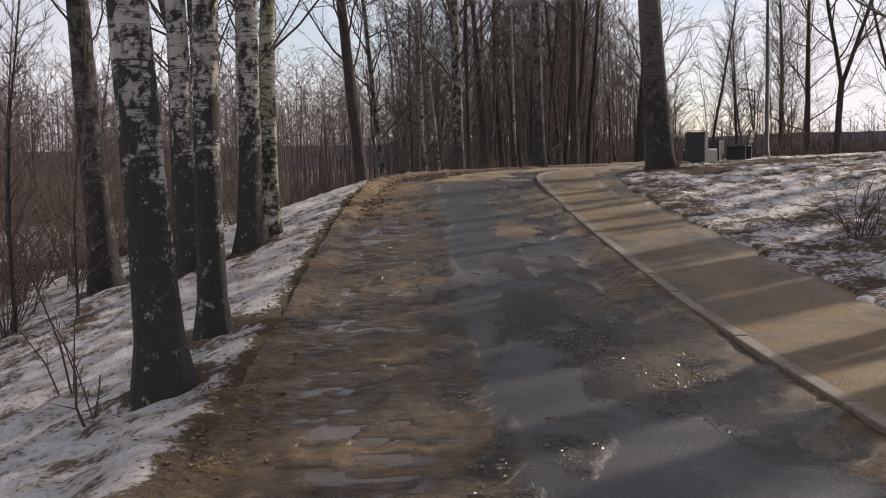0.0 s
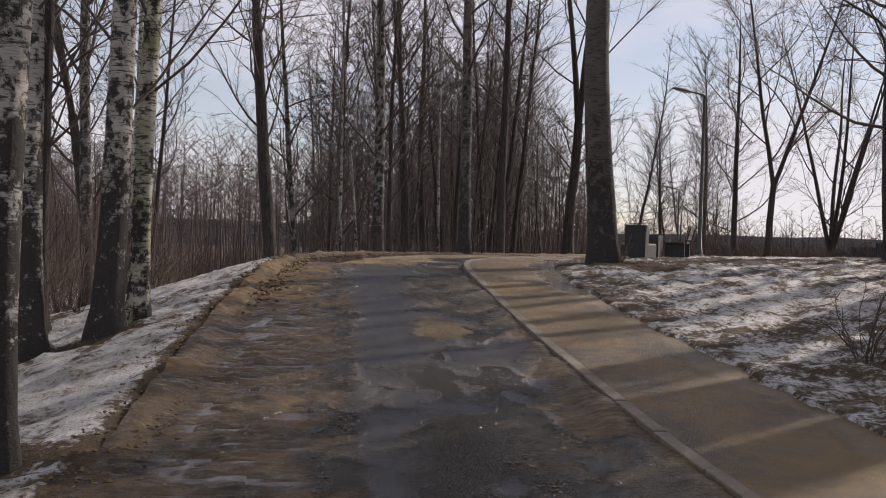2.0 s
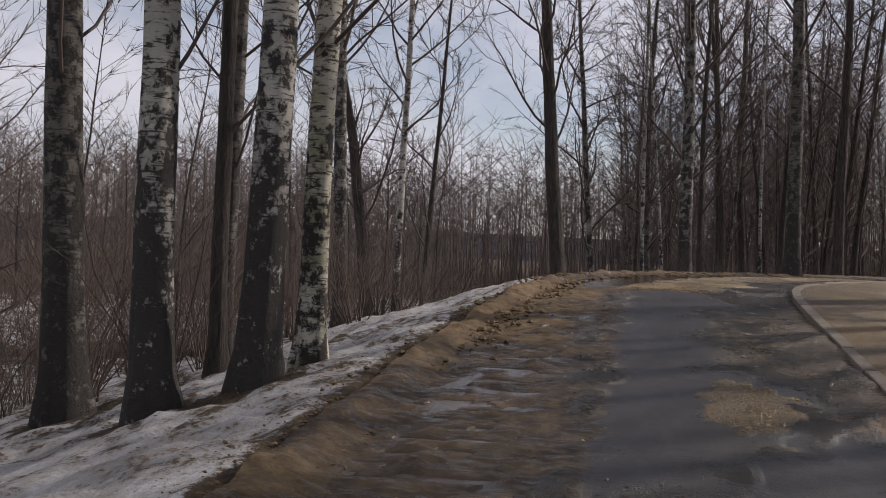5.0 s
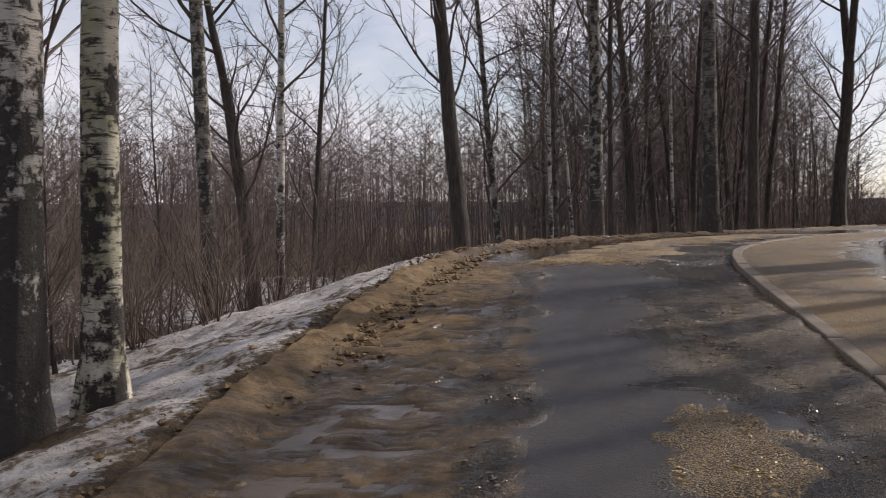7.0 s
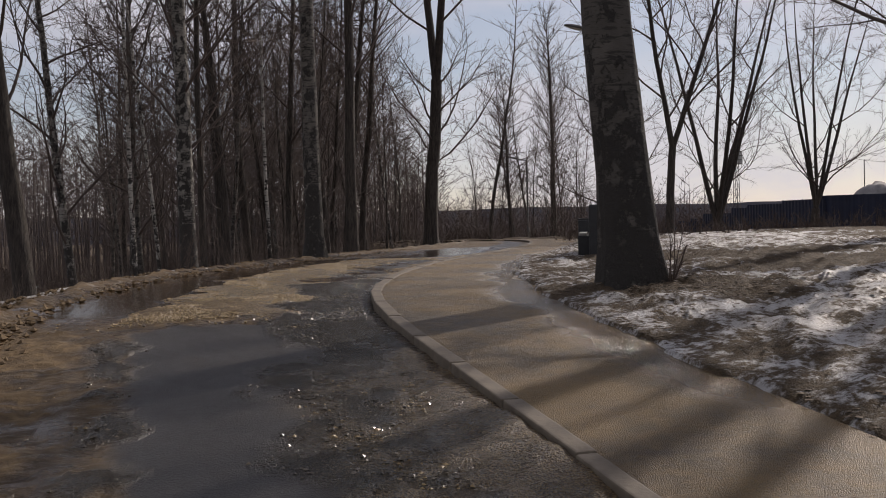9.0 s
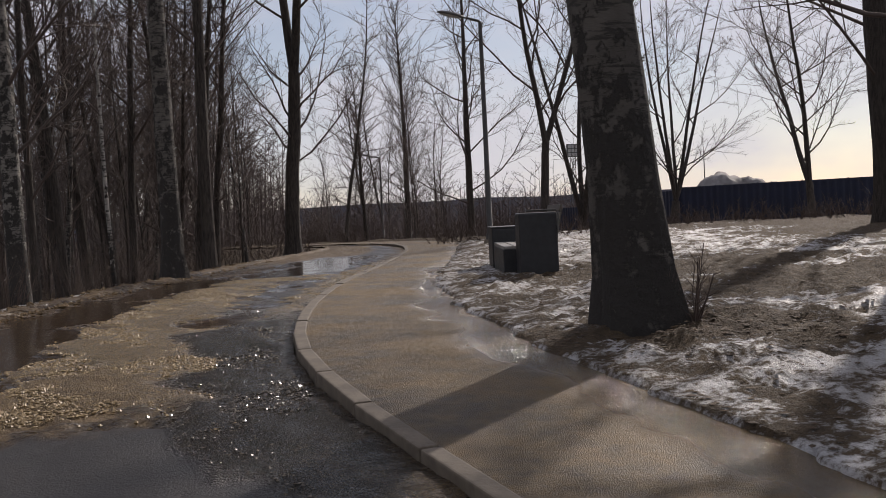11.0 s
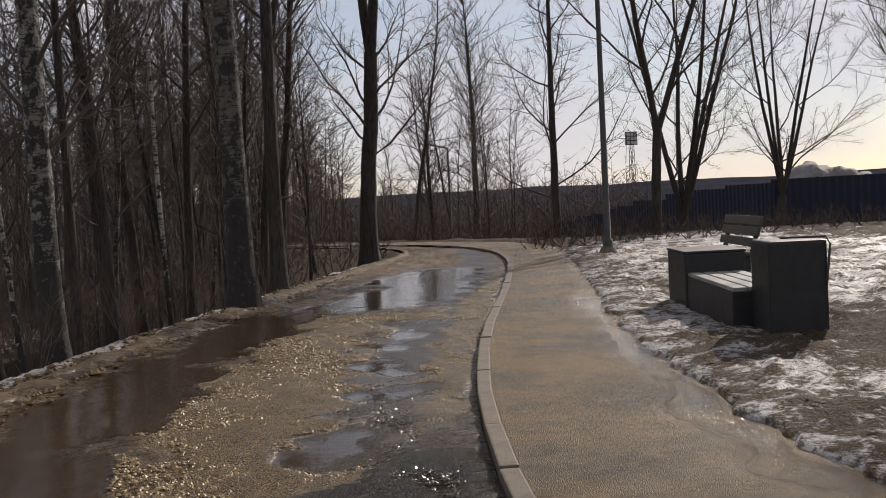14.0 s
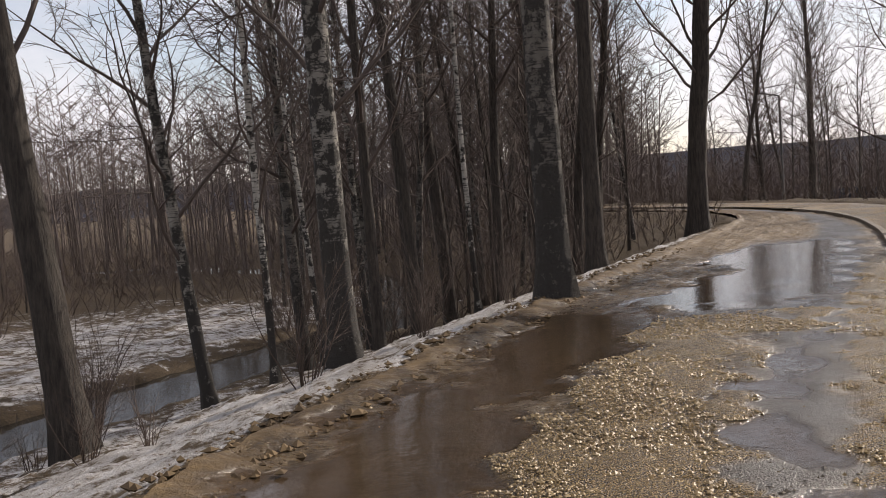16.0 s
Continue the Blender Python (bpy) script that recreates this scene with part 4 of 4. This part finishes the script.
def place_bush(x, y, clumps, label, group, scale=1.0, turn=0.0, name="bush"):
    z = float(base_height(np.array([x]), np.array([y]))[0])
    ob = empty(name, Matrix.Translation((x, y, z)) @ Matrix.Rotation(turn, 4, 'Z') @ Matrix.Scale(scale, 4), label, "bush", group)
    for me in clumps:
        mesh_part("stem_clump", me, ob)


rb = random.Random(33)
made_ = 0
while made_ < 105:
    y = rb.uniform(13, 60)
    dl = rb.uniform(2.6, 15.0)
    x = float(left_x(y)) - dl / float(slope_cos(y))
    if stream_dist(np.array([x]), np.array([y]))[0] < 1.7 or (y < 16 and dl < 4.5) or (y > 27 and dl < 9.5 and rb.random() < 0.9):
        continue
    place_bush(x, y, BUSH[rb.randrange(4)], "tangle of bare brown brush stems on the bank", "brush on the bank", rb.uniform(0.5, 1.0), rb.uniform(0, 6))
    made_ += 1
for _ in range(60):
    y = rb.uniform(46, 92)
    x = rb.uniform(-44, -9)
    place_bush(x, y, BUSH[rb.randrange(4)], "bare brush on the snowy flood plain", "brush on the flood plain", rb.uniform(0.8, 1.4), rb.uniform(0, 6))
for _ in range(46):
    az, dd = radians(rb.uniform(26, 64)), rb.uniform(36, 50)
    place_bush(0.2 + dd * math.sin(az), 17.5 + dd * math.cos(az), BUSH[rb.randrange(4)], "low bare brush in front of the fence", "brush by the fence", rb.uniform(0.22, 0.45), rb.uniform(0, 6))
for _ in range(90):
    az, dd = radians(rb.uniform(6, 20)), rb.uniform(46, 80)
    xx, yy = 0.2 + dd * math.sin(az), 17.5 + dd * math.cos(az)
    if float(left_x(yy)) - 1.0 < xx < float(walk_x(yy)) + 1.0:
        continue
    place_bush(xx, yy, BUSH[rb.randrange(4)], "bare brush past the bend of the road", "brush past the bend", rb.choice((0.25, 0.35, 0.5, 0.9)), rb.uniform(0, 6))
place_bush(5.13, 12.45, bush_mesh(700, 1.15, 9, .5), "small bare shrub in thin snow", "shrubs in the snow")
place_bush(5.35, 12.9, bush_mesh(701, 0.9, 6, .6), "small bare shrub in thin snow", "shrubs in the snow")
place_bush(5.02, 21.82, bush_mesh(702, 0.75, 9, .05), "bare suckers growing at the foot of a big birch", "shrubs in the snow")
place_bush(-2.6, 7.2, bush_mesh(703, 0.8, 5, .4), "thin bare sapling stems in snow", "shrubs in the snow")
place_bush(-3.2, 8.4, bush_mesh(704, 2.3, 3, .5), "thin pale leaning sapling beside birches", "shrubs in the snow")
for k_, (x, y) in enumerate(((0.35, 33.6), (-0.9, 32.0), (-1.8, 33.2), (-3.3, 36.0), (1.7, 36.4), (-2.4, 30.4), (3.0, 37.6))):
    place_bush(x, y, BUSH[(0, 2)[k_ % 2]], "thin bare saplings on the snowy verge", "saplings on the verge", rb.uniform(0.4, 0.75), rb.uniform(0, 6))


# ---- far woods ----
def far_woods():
    rng = random.Random(77)
    V, F = [], []

    def stick(p, q, r):
        b = len(V)
        d = (q - p).normalized()
        a = d.cross(Vector((0.3, 1, 0.2))).normalized()
        c = d.cross(a)
        for t in (0, 2.09, 4.19):
            V.append(p + (a * math.cos(t) + c * math.sin(t)) * r)
        V.append(q)
        F.extend(((b, b + 1, b + 3), (b + 1, b + 2, b + 3), (b + 2, b, b + 3)))

    for i in range(2250):
        belt = i < 1200
        if belt:
            az, dist = radians(rng.uniform(-62, 14)), rng.uniform(72, 125)
        else:
            az, dist = radians(rng.uniform(8, 30)), rng.uniform(95, 170)
        x, y = 0.3 + dist * math.sin(az), 8 + dist * math.cos(az)
        z = float(base_height(np.array([x]), np.array([y]))[0])
        h = rng.uniform(8.0, 12.5) if belt else rng.uniform(4.5, 8.5)
        h *= 0.86 + 0.3 * float(vnoise(np.array([x]), np.array([y]), 0.09, 3)[0])
        p, top = Vector((x, y, z - 0.3)), Vector((x + rng.uniform(-.8, .8), y, z + h))
        stick(p, top, 0.10)
        for k in range(11 if belt else 6):
            f = 0.22 + 0.74 * (k + rng.random()) / (11 if belt else 6)
            q = p.lerp(top, f)
            a = rng.uniform(0, 6.28)
            l = h * 0.30 * math.sin(math.pi * (0.18 + 0.70 * f)) * rng.uniform(.5, 1.2)
            end = q + Vector((math.cos(a) * l, math.sin(a) * l, l * rng.uniform(.2, 1.3)))
            stick(q, end, 0.035)
            for _ in range(6 if belt else 4):
                g = rng.uniform(0.25, 1.0)
                m = q.lerp(end, g)
                w = l * rng.uniform(0.25, 0.65)
                stick(m, m + Vector((rng.uniform(-1, 1) * w, rng.uniform(-1, 1) * w, rng.uniform(-0.3, 1.0) * w)), 0.022)
    tagged(new("far_woods", mesh_from("far_woods", V, F, TWIG_HAZED, False)), "distant belt of bare woods in haze-paled grey-brown", "woods", kind="stuff")


def undergrowth():
    rng = random.Random(78)
    V, F = [], []
    for i in range(9900):
        if rng.random() < 0.28 and i < 8000:
            continue
        h = rng.uniform(0.8, 2.4) + 2.4 * rng.random() ** 4
        if i < 2300:                                    # under the stand
            y = rng.uniform(45, 95)
            x = float(left_x(min(y, 70))) - rng.uniform(4.0, 30.0)
            if x < 0.6 - 0.08 * (y - 23):
                continue
        elif i < 3500:                                  # past the bend
            az, dist = radians(rng.uniform(5, 20)), rng.uniform(44, 90)
            x, y = 0.2 + dist * math.sin(az), 17.5 + dist * math.cos(az)
            h = rng.uniform(0.5, 1.2) + 3.2 * rng.random() ** 3
            if float(left_x(y)) - 0.8 < x < float(walk_x(y)) + 1.2 and y < 72:
                continue
        elif i < 5600:                                  # beyond the flood plain
            az, dist = radians(rng.uniform(-44, 0)), rng.uniform(40, 74)
            x, y = 1.2 + dist * math.sin(az), 23.3 + dist * math.cos(az)
            h = rng.uniform(1.4, 3.8)
        elif i >= 8000:                                 # low growth before the fence
            az, dist = radians(rng.uniform(25, 62)), rng.uniform(31, 50)
            x, y = 0.2 + dist * math.sin(az), 17.5 + dist * math.cos(az)
            h = rng.uniform(0.35, 0.95)
        elif i >= 7300:                                 # verges of the far bend
            y = rng.uniform(50, 72)
            h = rng.uniform(0.5, 1.0) + 1.6 * rng.random() ** 3
            x = float(left_x(y)) - rng.uniform(0.3, 5.0) if i % 2 else float(walk_x(y)) + rng.uniform(0.5, 5.0)
        else:                                           # below the bank of the slope
            y = rng.uniform(15, 58)
            x = 0.2 - 0.55 * (y - 23) - rng.uniform(0.5, 24)
            h = rng.uniform(0.8, 2.2) + 1.8 * rng.random() ** 3
            if (float(left_x(y)) - x) * float(slope_cos(y)) < 4.2:
                continue
        if stream_dist(np.array([x]), np.array([y]))[0] < 2.2:
            continue
        z = float(base_height(np.array([x]), np.array([y]))[0])
        wisp(rng, V, F, Vector((x, y, z - 0.1)), Vector((rng.uniform(-1.1, 1.1), rng.uniform(-1.1, 1.1), 1)), h, 0.016, 16, 0.0075)
    tagged(new("undergrowth", mesh_from("undergrowth", V, F, BRUSH, False)), "dense bare undergrowth between the trees", "undergrowth", kind="stuff")


far_woods()
undergrowth()


# ---- street lamps ----
def street_lamp(x, y, z, height, arm, label):
    ob = empty("street_lamp", Matrix.Translation((x, y, z)), label, "street lamp", "street lamps")
    V, F = [], []
    tube(V, F, [Vector((0, 0, -0.1)), Vector((0, 0, 0.3)), Vector((0, 0, 0.32)), Vector((0, 0, height))], [0.13, 0.12, 0.085, 0.055], 14)
    mesh_part("pole", mesh_from("pole", V, F, STEEL), ob, "grey steel pole")
    bm = bmesh.new()
    bmesh.ops.create_cone(bm, cap_ends=True, segments=16, radius1=0.24, radius2=0.16, depth=0.16, matrix=Matrix.Translation((0, 0, 0.05)))
    part("base", bm, KERB, ob, "concrete footing")
    V, F = [], []
    tube(V, F, [Vector((0.05, 0, height - 0.02)), Vector((-0.05, 0, height + 0.06)), Vector((-arm * 0.45, 0, height + 0.14))], [0.04, 0.04, 0.032], 10)
    mesh_part("arm", mesh_from("arm", V, F, STEEL), ob)
    bm = bmesh.new()
    bmesh.ops.create_uvsphere(bm, u_segments=20, v_segments=12, radius=1.0)
    for v in bm.verts:
        k = 1 - 0.35 * max(v.co.x, 0)
        v.co = Vector((v.co.x * 0.46, v.co.y * 0.16 * k, (v.co.z * 0.085 if v.co.z > 0 else v.co.z * 0.045) * k))
    bmesh.ops.transform(bm, matrix=Matrix.Translation((-arm * 0.45 - 0.42, 0, height + 0.20)) @ Matrix.Rotation(radians(10), 4, 'Y'), verts=bm.verts)
    head = part("head", bm, LAMP_GREY, ob, "flat oval lamp head")
    for f in head.data.polygons:
        f.use_smooth = True
    bm = bmesh.new()
    bmesh.ops.create_uvsphere(bm, u_segments=16, v_segments=8, radius=1.0)
    bmesh.ops.transform(bm, matrix=Matrix.Translation((-arm * 0.45 - 0.46, 0, height + 0.178)) @ Matrix.Rotation(radians(10), 4, 'Y') @ Matrix.Diagonal((0.32, 0.115, 0.035, 1)), verts=bm.verts)
    part("lens", bm, LENS, ob)


street_lamp(13.23, 41.33, gz(13.23, 41.33), 6.3, 1.0, "tall grey street lamp with an oval head beside the path")
street_lamp(24.1, 78.3, gz(24.1, 78.3), 6.2, 1.0, "distant grey street lamp beyond the bend")


# ---- stone bench and park bench ----
def stone_bench():
    ang = math.atan2(3.55, 1.55) - math.pi / 2
    ob = empty("stone_bench", Matrix.Translation((6.37, 27.45, gz(6.7, 28.5) - 0.03)) @ Matrix.Rotation(ang, 4, 'Z'), "dark granite block bench with pale wooden slats", "bench", "benches by the path")
    bm = box_bm(bmesh.new(), 0.20, 0.72, 0, 0.62, 0, 0.90, 0.03)
    tall = part("end_block", bm, STONE_DARK, ob, "tall dark end block")
    V, F = [], []
    tube(V, F, [Vector((0.70, -0.01, 0.50)), Vector((0.74, -0.01, 0.86)), Vector((0.70, -0.01, 0.925)), Vector((0.30, -0.01, 0.93))], [0.011] * 4, 8)
    mesh_part("rim", mesh_from("rim", V, F, STEEL), tall)
    part("back_board", box_bm(bmesh.new(), 0.52, 0.57, 0.622, 0.98, 0.56, 0.74, 0.008), SLAT, ob)
    part("base", box_bm(bmesh.new(), 0.02, 0.66, 0.622, 2.70, 0, 0.40, 0.015), STONE_DARK, ob)
    for i in range(4):
        x0 = 0.03 + i * 0.16
        part("slat", box_bm(bmesh.new(), x0, x0 + 0.135, 0.63, 2.69, 0.403, 0.445, 0.008), SLAT, ob)
    part("end_block", box_bm(bmesh.new(), 0, 0.70, 2.702, 3.75, 0, 0.66, 0.018), STONE_DARK, ob, "lower dark end block")
    part("cap", box_bm(bmesh.new(), -0.01, 0.71, 2.70, 3.76, 0.662, 0.69, 0.008), STONE_DARK, ob)


def park_bench(x, y, ang):
    ob = empty("park_bench", Matrix.Translation((x, y, gz(x, y) - 0.02)) @ Matrix.Rotation(ang, 4, 'Z'), "weathered slatted park bench behind the stone bench", "bench", "benches by the path")
    for s in (-0.75, 0.75):
        part("leg", box_bm(bmesh.new(), s - 0.05, s + 0.05, -0.28, 0.28, 0, 0.43, 0.012), STONE_DARK, ob)
        bm = box_bm(bmesh.new(), s - 0.03, s + 0.03, -0.03, 0.03, 0, 0.5, 0.008)
        bmesh.ops.transform(bm, matrix=Matrix.Translation((0, 0.30, 0.40)) @ Matrix.Rotation(radians(-14), 4, 'X'), verts=bm.verts)
        part("upright", bm, STEEL, ob)
    for i in range(4):
        part("seat_slat", box_bm(bmesh.new(), -0.95, 0.95, -0.27 + i * 0.14, -0.15 + i * 0.14, 0.433, 0.47, 0.008), OLD_SLAT, ob)
    for i in range(3):
        bm = box_bm(bmesh.new(), -0.95, 0.95, -0.02, 0.02, 0.14 + i * 0.15, 0.26 + i * 0.15, 0.008)
        bmesh.ops.transform(bm, matrix=Matrix.Translation((0, 0.27, 0.40)) @ Matrix.Rotation(radians(-14), 4, 'X'), verts=bm.verts)
        part("back_slat", bm, OLD_SLAT, ob)


stone_bench()
park_bench(9.35, 31.9, math.atan2(3.55, 1.55) - math.pi)


# ---- blue fence, mound, mast ----
def fence():
    pts = [Vector(p) for p in ((44, 118, 0), (38.6, 66, 0), (47.5, 53.5, 0), (62, 40, 0), (72, 16, 0))]
    ob = empty("fence", Matrix.Identity(4), "long stepped blue metal sheet fence", "fence")
    V, F, nx = [], [], 24
    for i in range(nx + 1):
        x = 2.53 * i / nx
        o = 0.022 * (1 if (i // 2) % 2 else -1)
        for z in (0, 2.8):
            V.append((x, o, z))
            V.append((x, o + 0.012, z))
    for i in range(nx):
        a, b = i * 4, (i + 1) * 4
        F += [(a, b, b + 2, a + 2), (a + 1, a + 3, b + 3, b + 1), (a + 2, b + 2, b + 3, a + 3), (a, a + 1, b + 1, b)]
    pan = mesh_from("panel", V, F, BLUE, False)
    V, F = [], []
    tube(V, F, [Vector((0, 0.08, -0.5)), Vector((0, 0.08, 2.84))], [0.04, 0.04], 6)
    post = mesh_from("post", V, F, BLUE)
    for a, b in zip(pts[:-1], pts[1:]):
        n = max(1, math.ceil((b - a).length / 2.5))
        d = (b - a).normalized()
        ang = math.atan2(d.y, d.x)
        for i in range(n):
            q = a + d * (2.5 * i)
            z = round(gz(q.x, q.y) / 0.18) * 0.18 - 0.12
            for nm, me in (("panel", pan), ("post", post)):
                o = new(nm, me)
                o.parent = ob
                o.matrix_local = Matrix.Translation((q.x, q.y, z)) @ Matrix.Rotation(ang, 4, 'Z')


fence()


def mound(x, y, r, h, label):
    n = 26
    V, F = [], []
    u = np.linspace(-1.15, 1.15, n)
    X, Y = np.meshgrid(u * r, u * r * 0.6)
    d = np.hypot(X / r, Y / (r * 0.6))
    Z = h * smooth(1.1, 0.35, d) * (0.75 + 0.5 * vnoise(X + 50, Y + 20, 0.6, 5)) - 0.4
    ob = new("mound", grid_mesh("mound", X, Y, Z, ROCKSNOW))
    ob.matrix_world = Matrix.Translation((x, y, gz(x, y)))
    tagged(ob, label, "heap")


mound(56.5, 82, 6.5, 5.0, "snow-dusted heap of rubble behind the fence")
mound(64, 84, 7.5, 4.6, "snow-dusted heap of rubble behind the fence")


def mast(x, y, h):
    ob = empty("floodlight_mast", Matrix.Translation((x, y, gz(x, y))), "distant grey lattice floodlight mast", "mast")
    for sx, sy in ((-1, -1), (1, -1), (1, 1), (-1, 1)):
        V, F = [], []
        tube(V, F, [Vector((sx * .7, sy * .7, -1)), Vector((sx * .4, sy * .4, h))], [0.09, 0.07], 6)
        mesh_part("leg", mesh_from("leg", V, F, STEEL), ob)
    n = int(h / 2)
    for i in range(n):
        z0, z1 = i * h / n, (i + 1) * h / n
        V, F = [], []
        w = .7 - .3 * i / n
        for a, b in (((-1, -1), (1, -1)), ((1, -1), (1, 1)), ((1, 1), (-1, 1)), ((-1, 1), (-1, -1))):
            tube(V, F, [Vector((a[0] * w, a[1] * w, z0)), Vector((b[0] * w, b[1] * w, z1))], [0.045, 0.045], 4)
        mesh_part("brace", mesh_from("brace", V, F, STEEL), ob)
    part("light_frame", box_bm(bmesh.new(), -1.6, 1.6, -0.2, 0.2, h, h + 3.2, 0.05), LAMP_GREY, ob)
    for i in range(3):
        for j in range(3):
            part("floodlight", box_bm(bmesh.new(), -1.4 + i * 1.0, -0.6 + i * 1.0, -0.45, -0.21, h + .2 + j * 1.0, h + .95 + j * 1.0, 0.04), LENS, ob)


mast(132, 228, 19)
V, F = [], []
tube(V, F, [Vector((0, 0, -1)), Vector((0, 0, 9))], [0.09, 0.04], 8)
ob_ = empty("mast", Matrix.Translation((62, 92, gz(62, 92))), "thin bare mast behind the fence", "mast")
mesh_part("pole", mesh_from("pole", V, F, STEEL), ob_)


# ---- kerb stones, gravel, clods, litter ----
def kerb():
    root = empty("kerb", Matrix.Identity(4), "row of worn concrete kerb stones along the path", "kerb", kind="structure")
    w, h = 0.11, 0.30
    bm = box_bm(bmesh.new(), 0, w, 0, 0.985, -h + 0.02, 0.02, 0.012)
    me = bpy.data.meshes.new("kerb_stone")
    bm.to_mesh(me)
    bm.free()
    me.materials.append(KERB)
    rk = random.Random(3)
    y = -3.0
    while y < 52:
        x0, z0 = float(kerb_x(y)), float(road_z(y)) + 0.072
        s = (float(kerb_x(y + 0.9)) - x0) / 0.9
        dy = 1.0 / math.sqrt(1 + s * s)
        x1, z1 = float(kerb_x(y + dy)), float(road_z(y + dy)) + 0.072
        o = new("kerb_stone", me)
        o.parent = root
        d = Vector((x1 - x0, dy, z1 - z0)).normalized()
        right = Vector((d.y, -d.x, 0)).normalized()
        o.matrix_local = Matrix.Translation((x0 + rk.uniform(-.006, .006), y, z0 + rk.uniform(-.006, .006))) @ Matrix((right, d, right.cross(d))).transposed().to_4x4()
        y += dy


kerb()


def scatter(name, spots, mat, label, category, seed, flat=0.6):
    rng = np.random.RandomState(seed)
    base = np.array([(1, 0, 0), (0, 1, 0), (-1, 0, 0), (0, -1, 0), (0, 0, 1), (0, 0, -1)], float)
    tri = np.array([(0, 1, 4), (1, 2, 4), (2, 3, 4), (3, 0, 4), (1, 0, 5), (2, 1, 5), (3, 2, 5), (0, 3, 5)])
    n = len(spots)
    sp = np.array(spots)
    a = rng.uniform(0, 6.28, n)
    j = base[None] * (1 + rng.uniform(-.35, .35, (n, 6, 1)))
    j = j * sp[:, 3][:, None, None] * np.stack([rng.uniform(.7, 1.3, n), rng.uniform(.7, 1.3, n), rng.uniform(.6, 1.1, n) * flat], -1)[:, None, :]
    x = j[..., 0] * np.cos(a)[:, None] - j[..., 1] * np.sin(a)[:, None]
    y = j[..., 0] * np.sin(a)[:, None] + j[..., 1] * np.cos(a)[:, None]
    P = np.stack([x, y, j[..., 2]], -1) + sp[:, None, :3]
    Fs = (tri[None] + (np.arange(n) * 6)[:, None, None]).reshape(-1, 3)
    me = mesh_from(name, P.reshape(-1, 3).tolist(), Fs.tolist(), mat, False)
    tagged(new(name, me), label, category, kind="stuff")


def loose_stones():
    rng = np.random.RandomState(11)
    n = 130000
    y = np.concatenate([rng.uniform(4, 22, 40000), rng.uniform(21.4, 36, n - 40000)])
    u = rng.uniform(0.02, 0.98, n)
    X, asph, grav, pud, sand, grit = road_masks(y, u)
    x0, y0, u0, grit0 = X, y, u, grit
    keep = (rng.rand(n) < np.clip(grav * 0.8 + grit * 0.10 + 0.010, 0, 1) * (1 - smooth(0.3, .7, pud)))
    X, y, u = X[keep], y[keep], u[keep]
    z = road_z(y) + 0.03 * (1 - (2 * u - 1) ** 2) + 0.014 * grav[keep]
    r = 0.007 + 0.012 * rng.rand(len(y)) ** 2
    pick = (rng.rand(n) < 0.85 * grit0 * (1 - smooth(0.3, .7, pud)))
    yw, uw, xw = y0[pick], u0[pick], x0[pick]
    zw = road_z(yw) + 0.03 * (1 - (2 * uw - 1) ** 2) + 0.010
    scatter("wet_grit", np.stack([xw, yw, zw, 0.006 + 0.011 * rng.rand(len(yw)) ** 2], -1), WETGRIT, "wet dark grit glinting on the worn road", "grit", 19, 0.6)
    scatter("loose_gravel", np.stack([X, y, z, r], -1), GRAVEL, "loose tan gravel scattered over the road", "gravel", 12, 0.7)


def clods():
    rng = np.random.RandomState(13)
    n = 8000
    y = rng.uniform(5, 42, n)
    off = rng.normal(-0.02, 0.15, n) - 0.45 * rng.rand(n) ** 2 * smooth(14, 17, y) * smooth(23, 21, y)
    x = left_x(y) - off / slope_cos(y)
    z = base_height(x, y) + 0.02
    r = 0.006 + (0.018 + 0.030 * smooth(12, 20, y)) * rng.rand(n) ** 3
    scatter("sand_clods", np.stack([x, y, z, r], -1), SANDCLOD, "crumbled sandy clods along the verge", "soil", 14, 0.7)


def litter():
    rng = np.random.RandomState(15)
    n = 9000
    y = rng.uniform(6, 44, n)
    dr = rng.exponential(1.8, n)
    x = walk_x(y) + 0.03 + dr / slope_cos(y)
    near = rng.rand(n) < 0.22
    x = np.where(near, 5.1 + rng.normal(0, .7, n), x)
    y = np.where(near, 21.6 + rng.normal(0, .6, n), y)
    ok = (x - walk_x(y)) > 0.05
    x, y = x[ok], y[ok]
    z = ground_height(x, y) + 0.004
    r = 0.008 + 0.022 * rng.rand(len(y)) ** 2
    scatter("leaf_litter", np.stack([x, y, z, r], -1), LITTER, "brown leaf litter and bark scraps on snow", "litter", 16, 0.25)
    n = 2600
    y = rng.uniform(4, 40, n)
    dl = rng.exponential(1.3, n) + 0.1
    x = left_x(y) - dl / slope_cos(y)
    z = ground_height(x, y) + 0.003
    r = 0.006 + 0.016 * rng.rand(n) ** 2
    scatter("bark_scraps", np.stack([x, y, z, r], -1), LITTER, "dark bark scraps on old snow", "litter", 17, 0.25)


loose_stones()
clods()
litter()
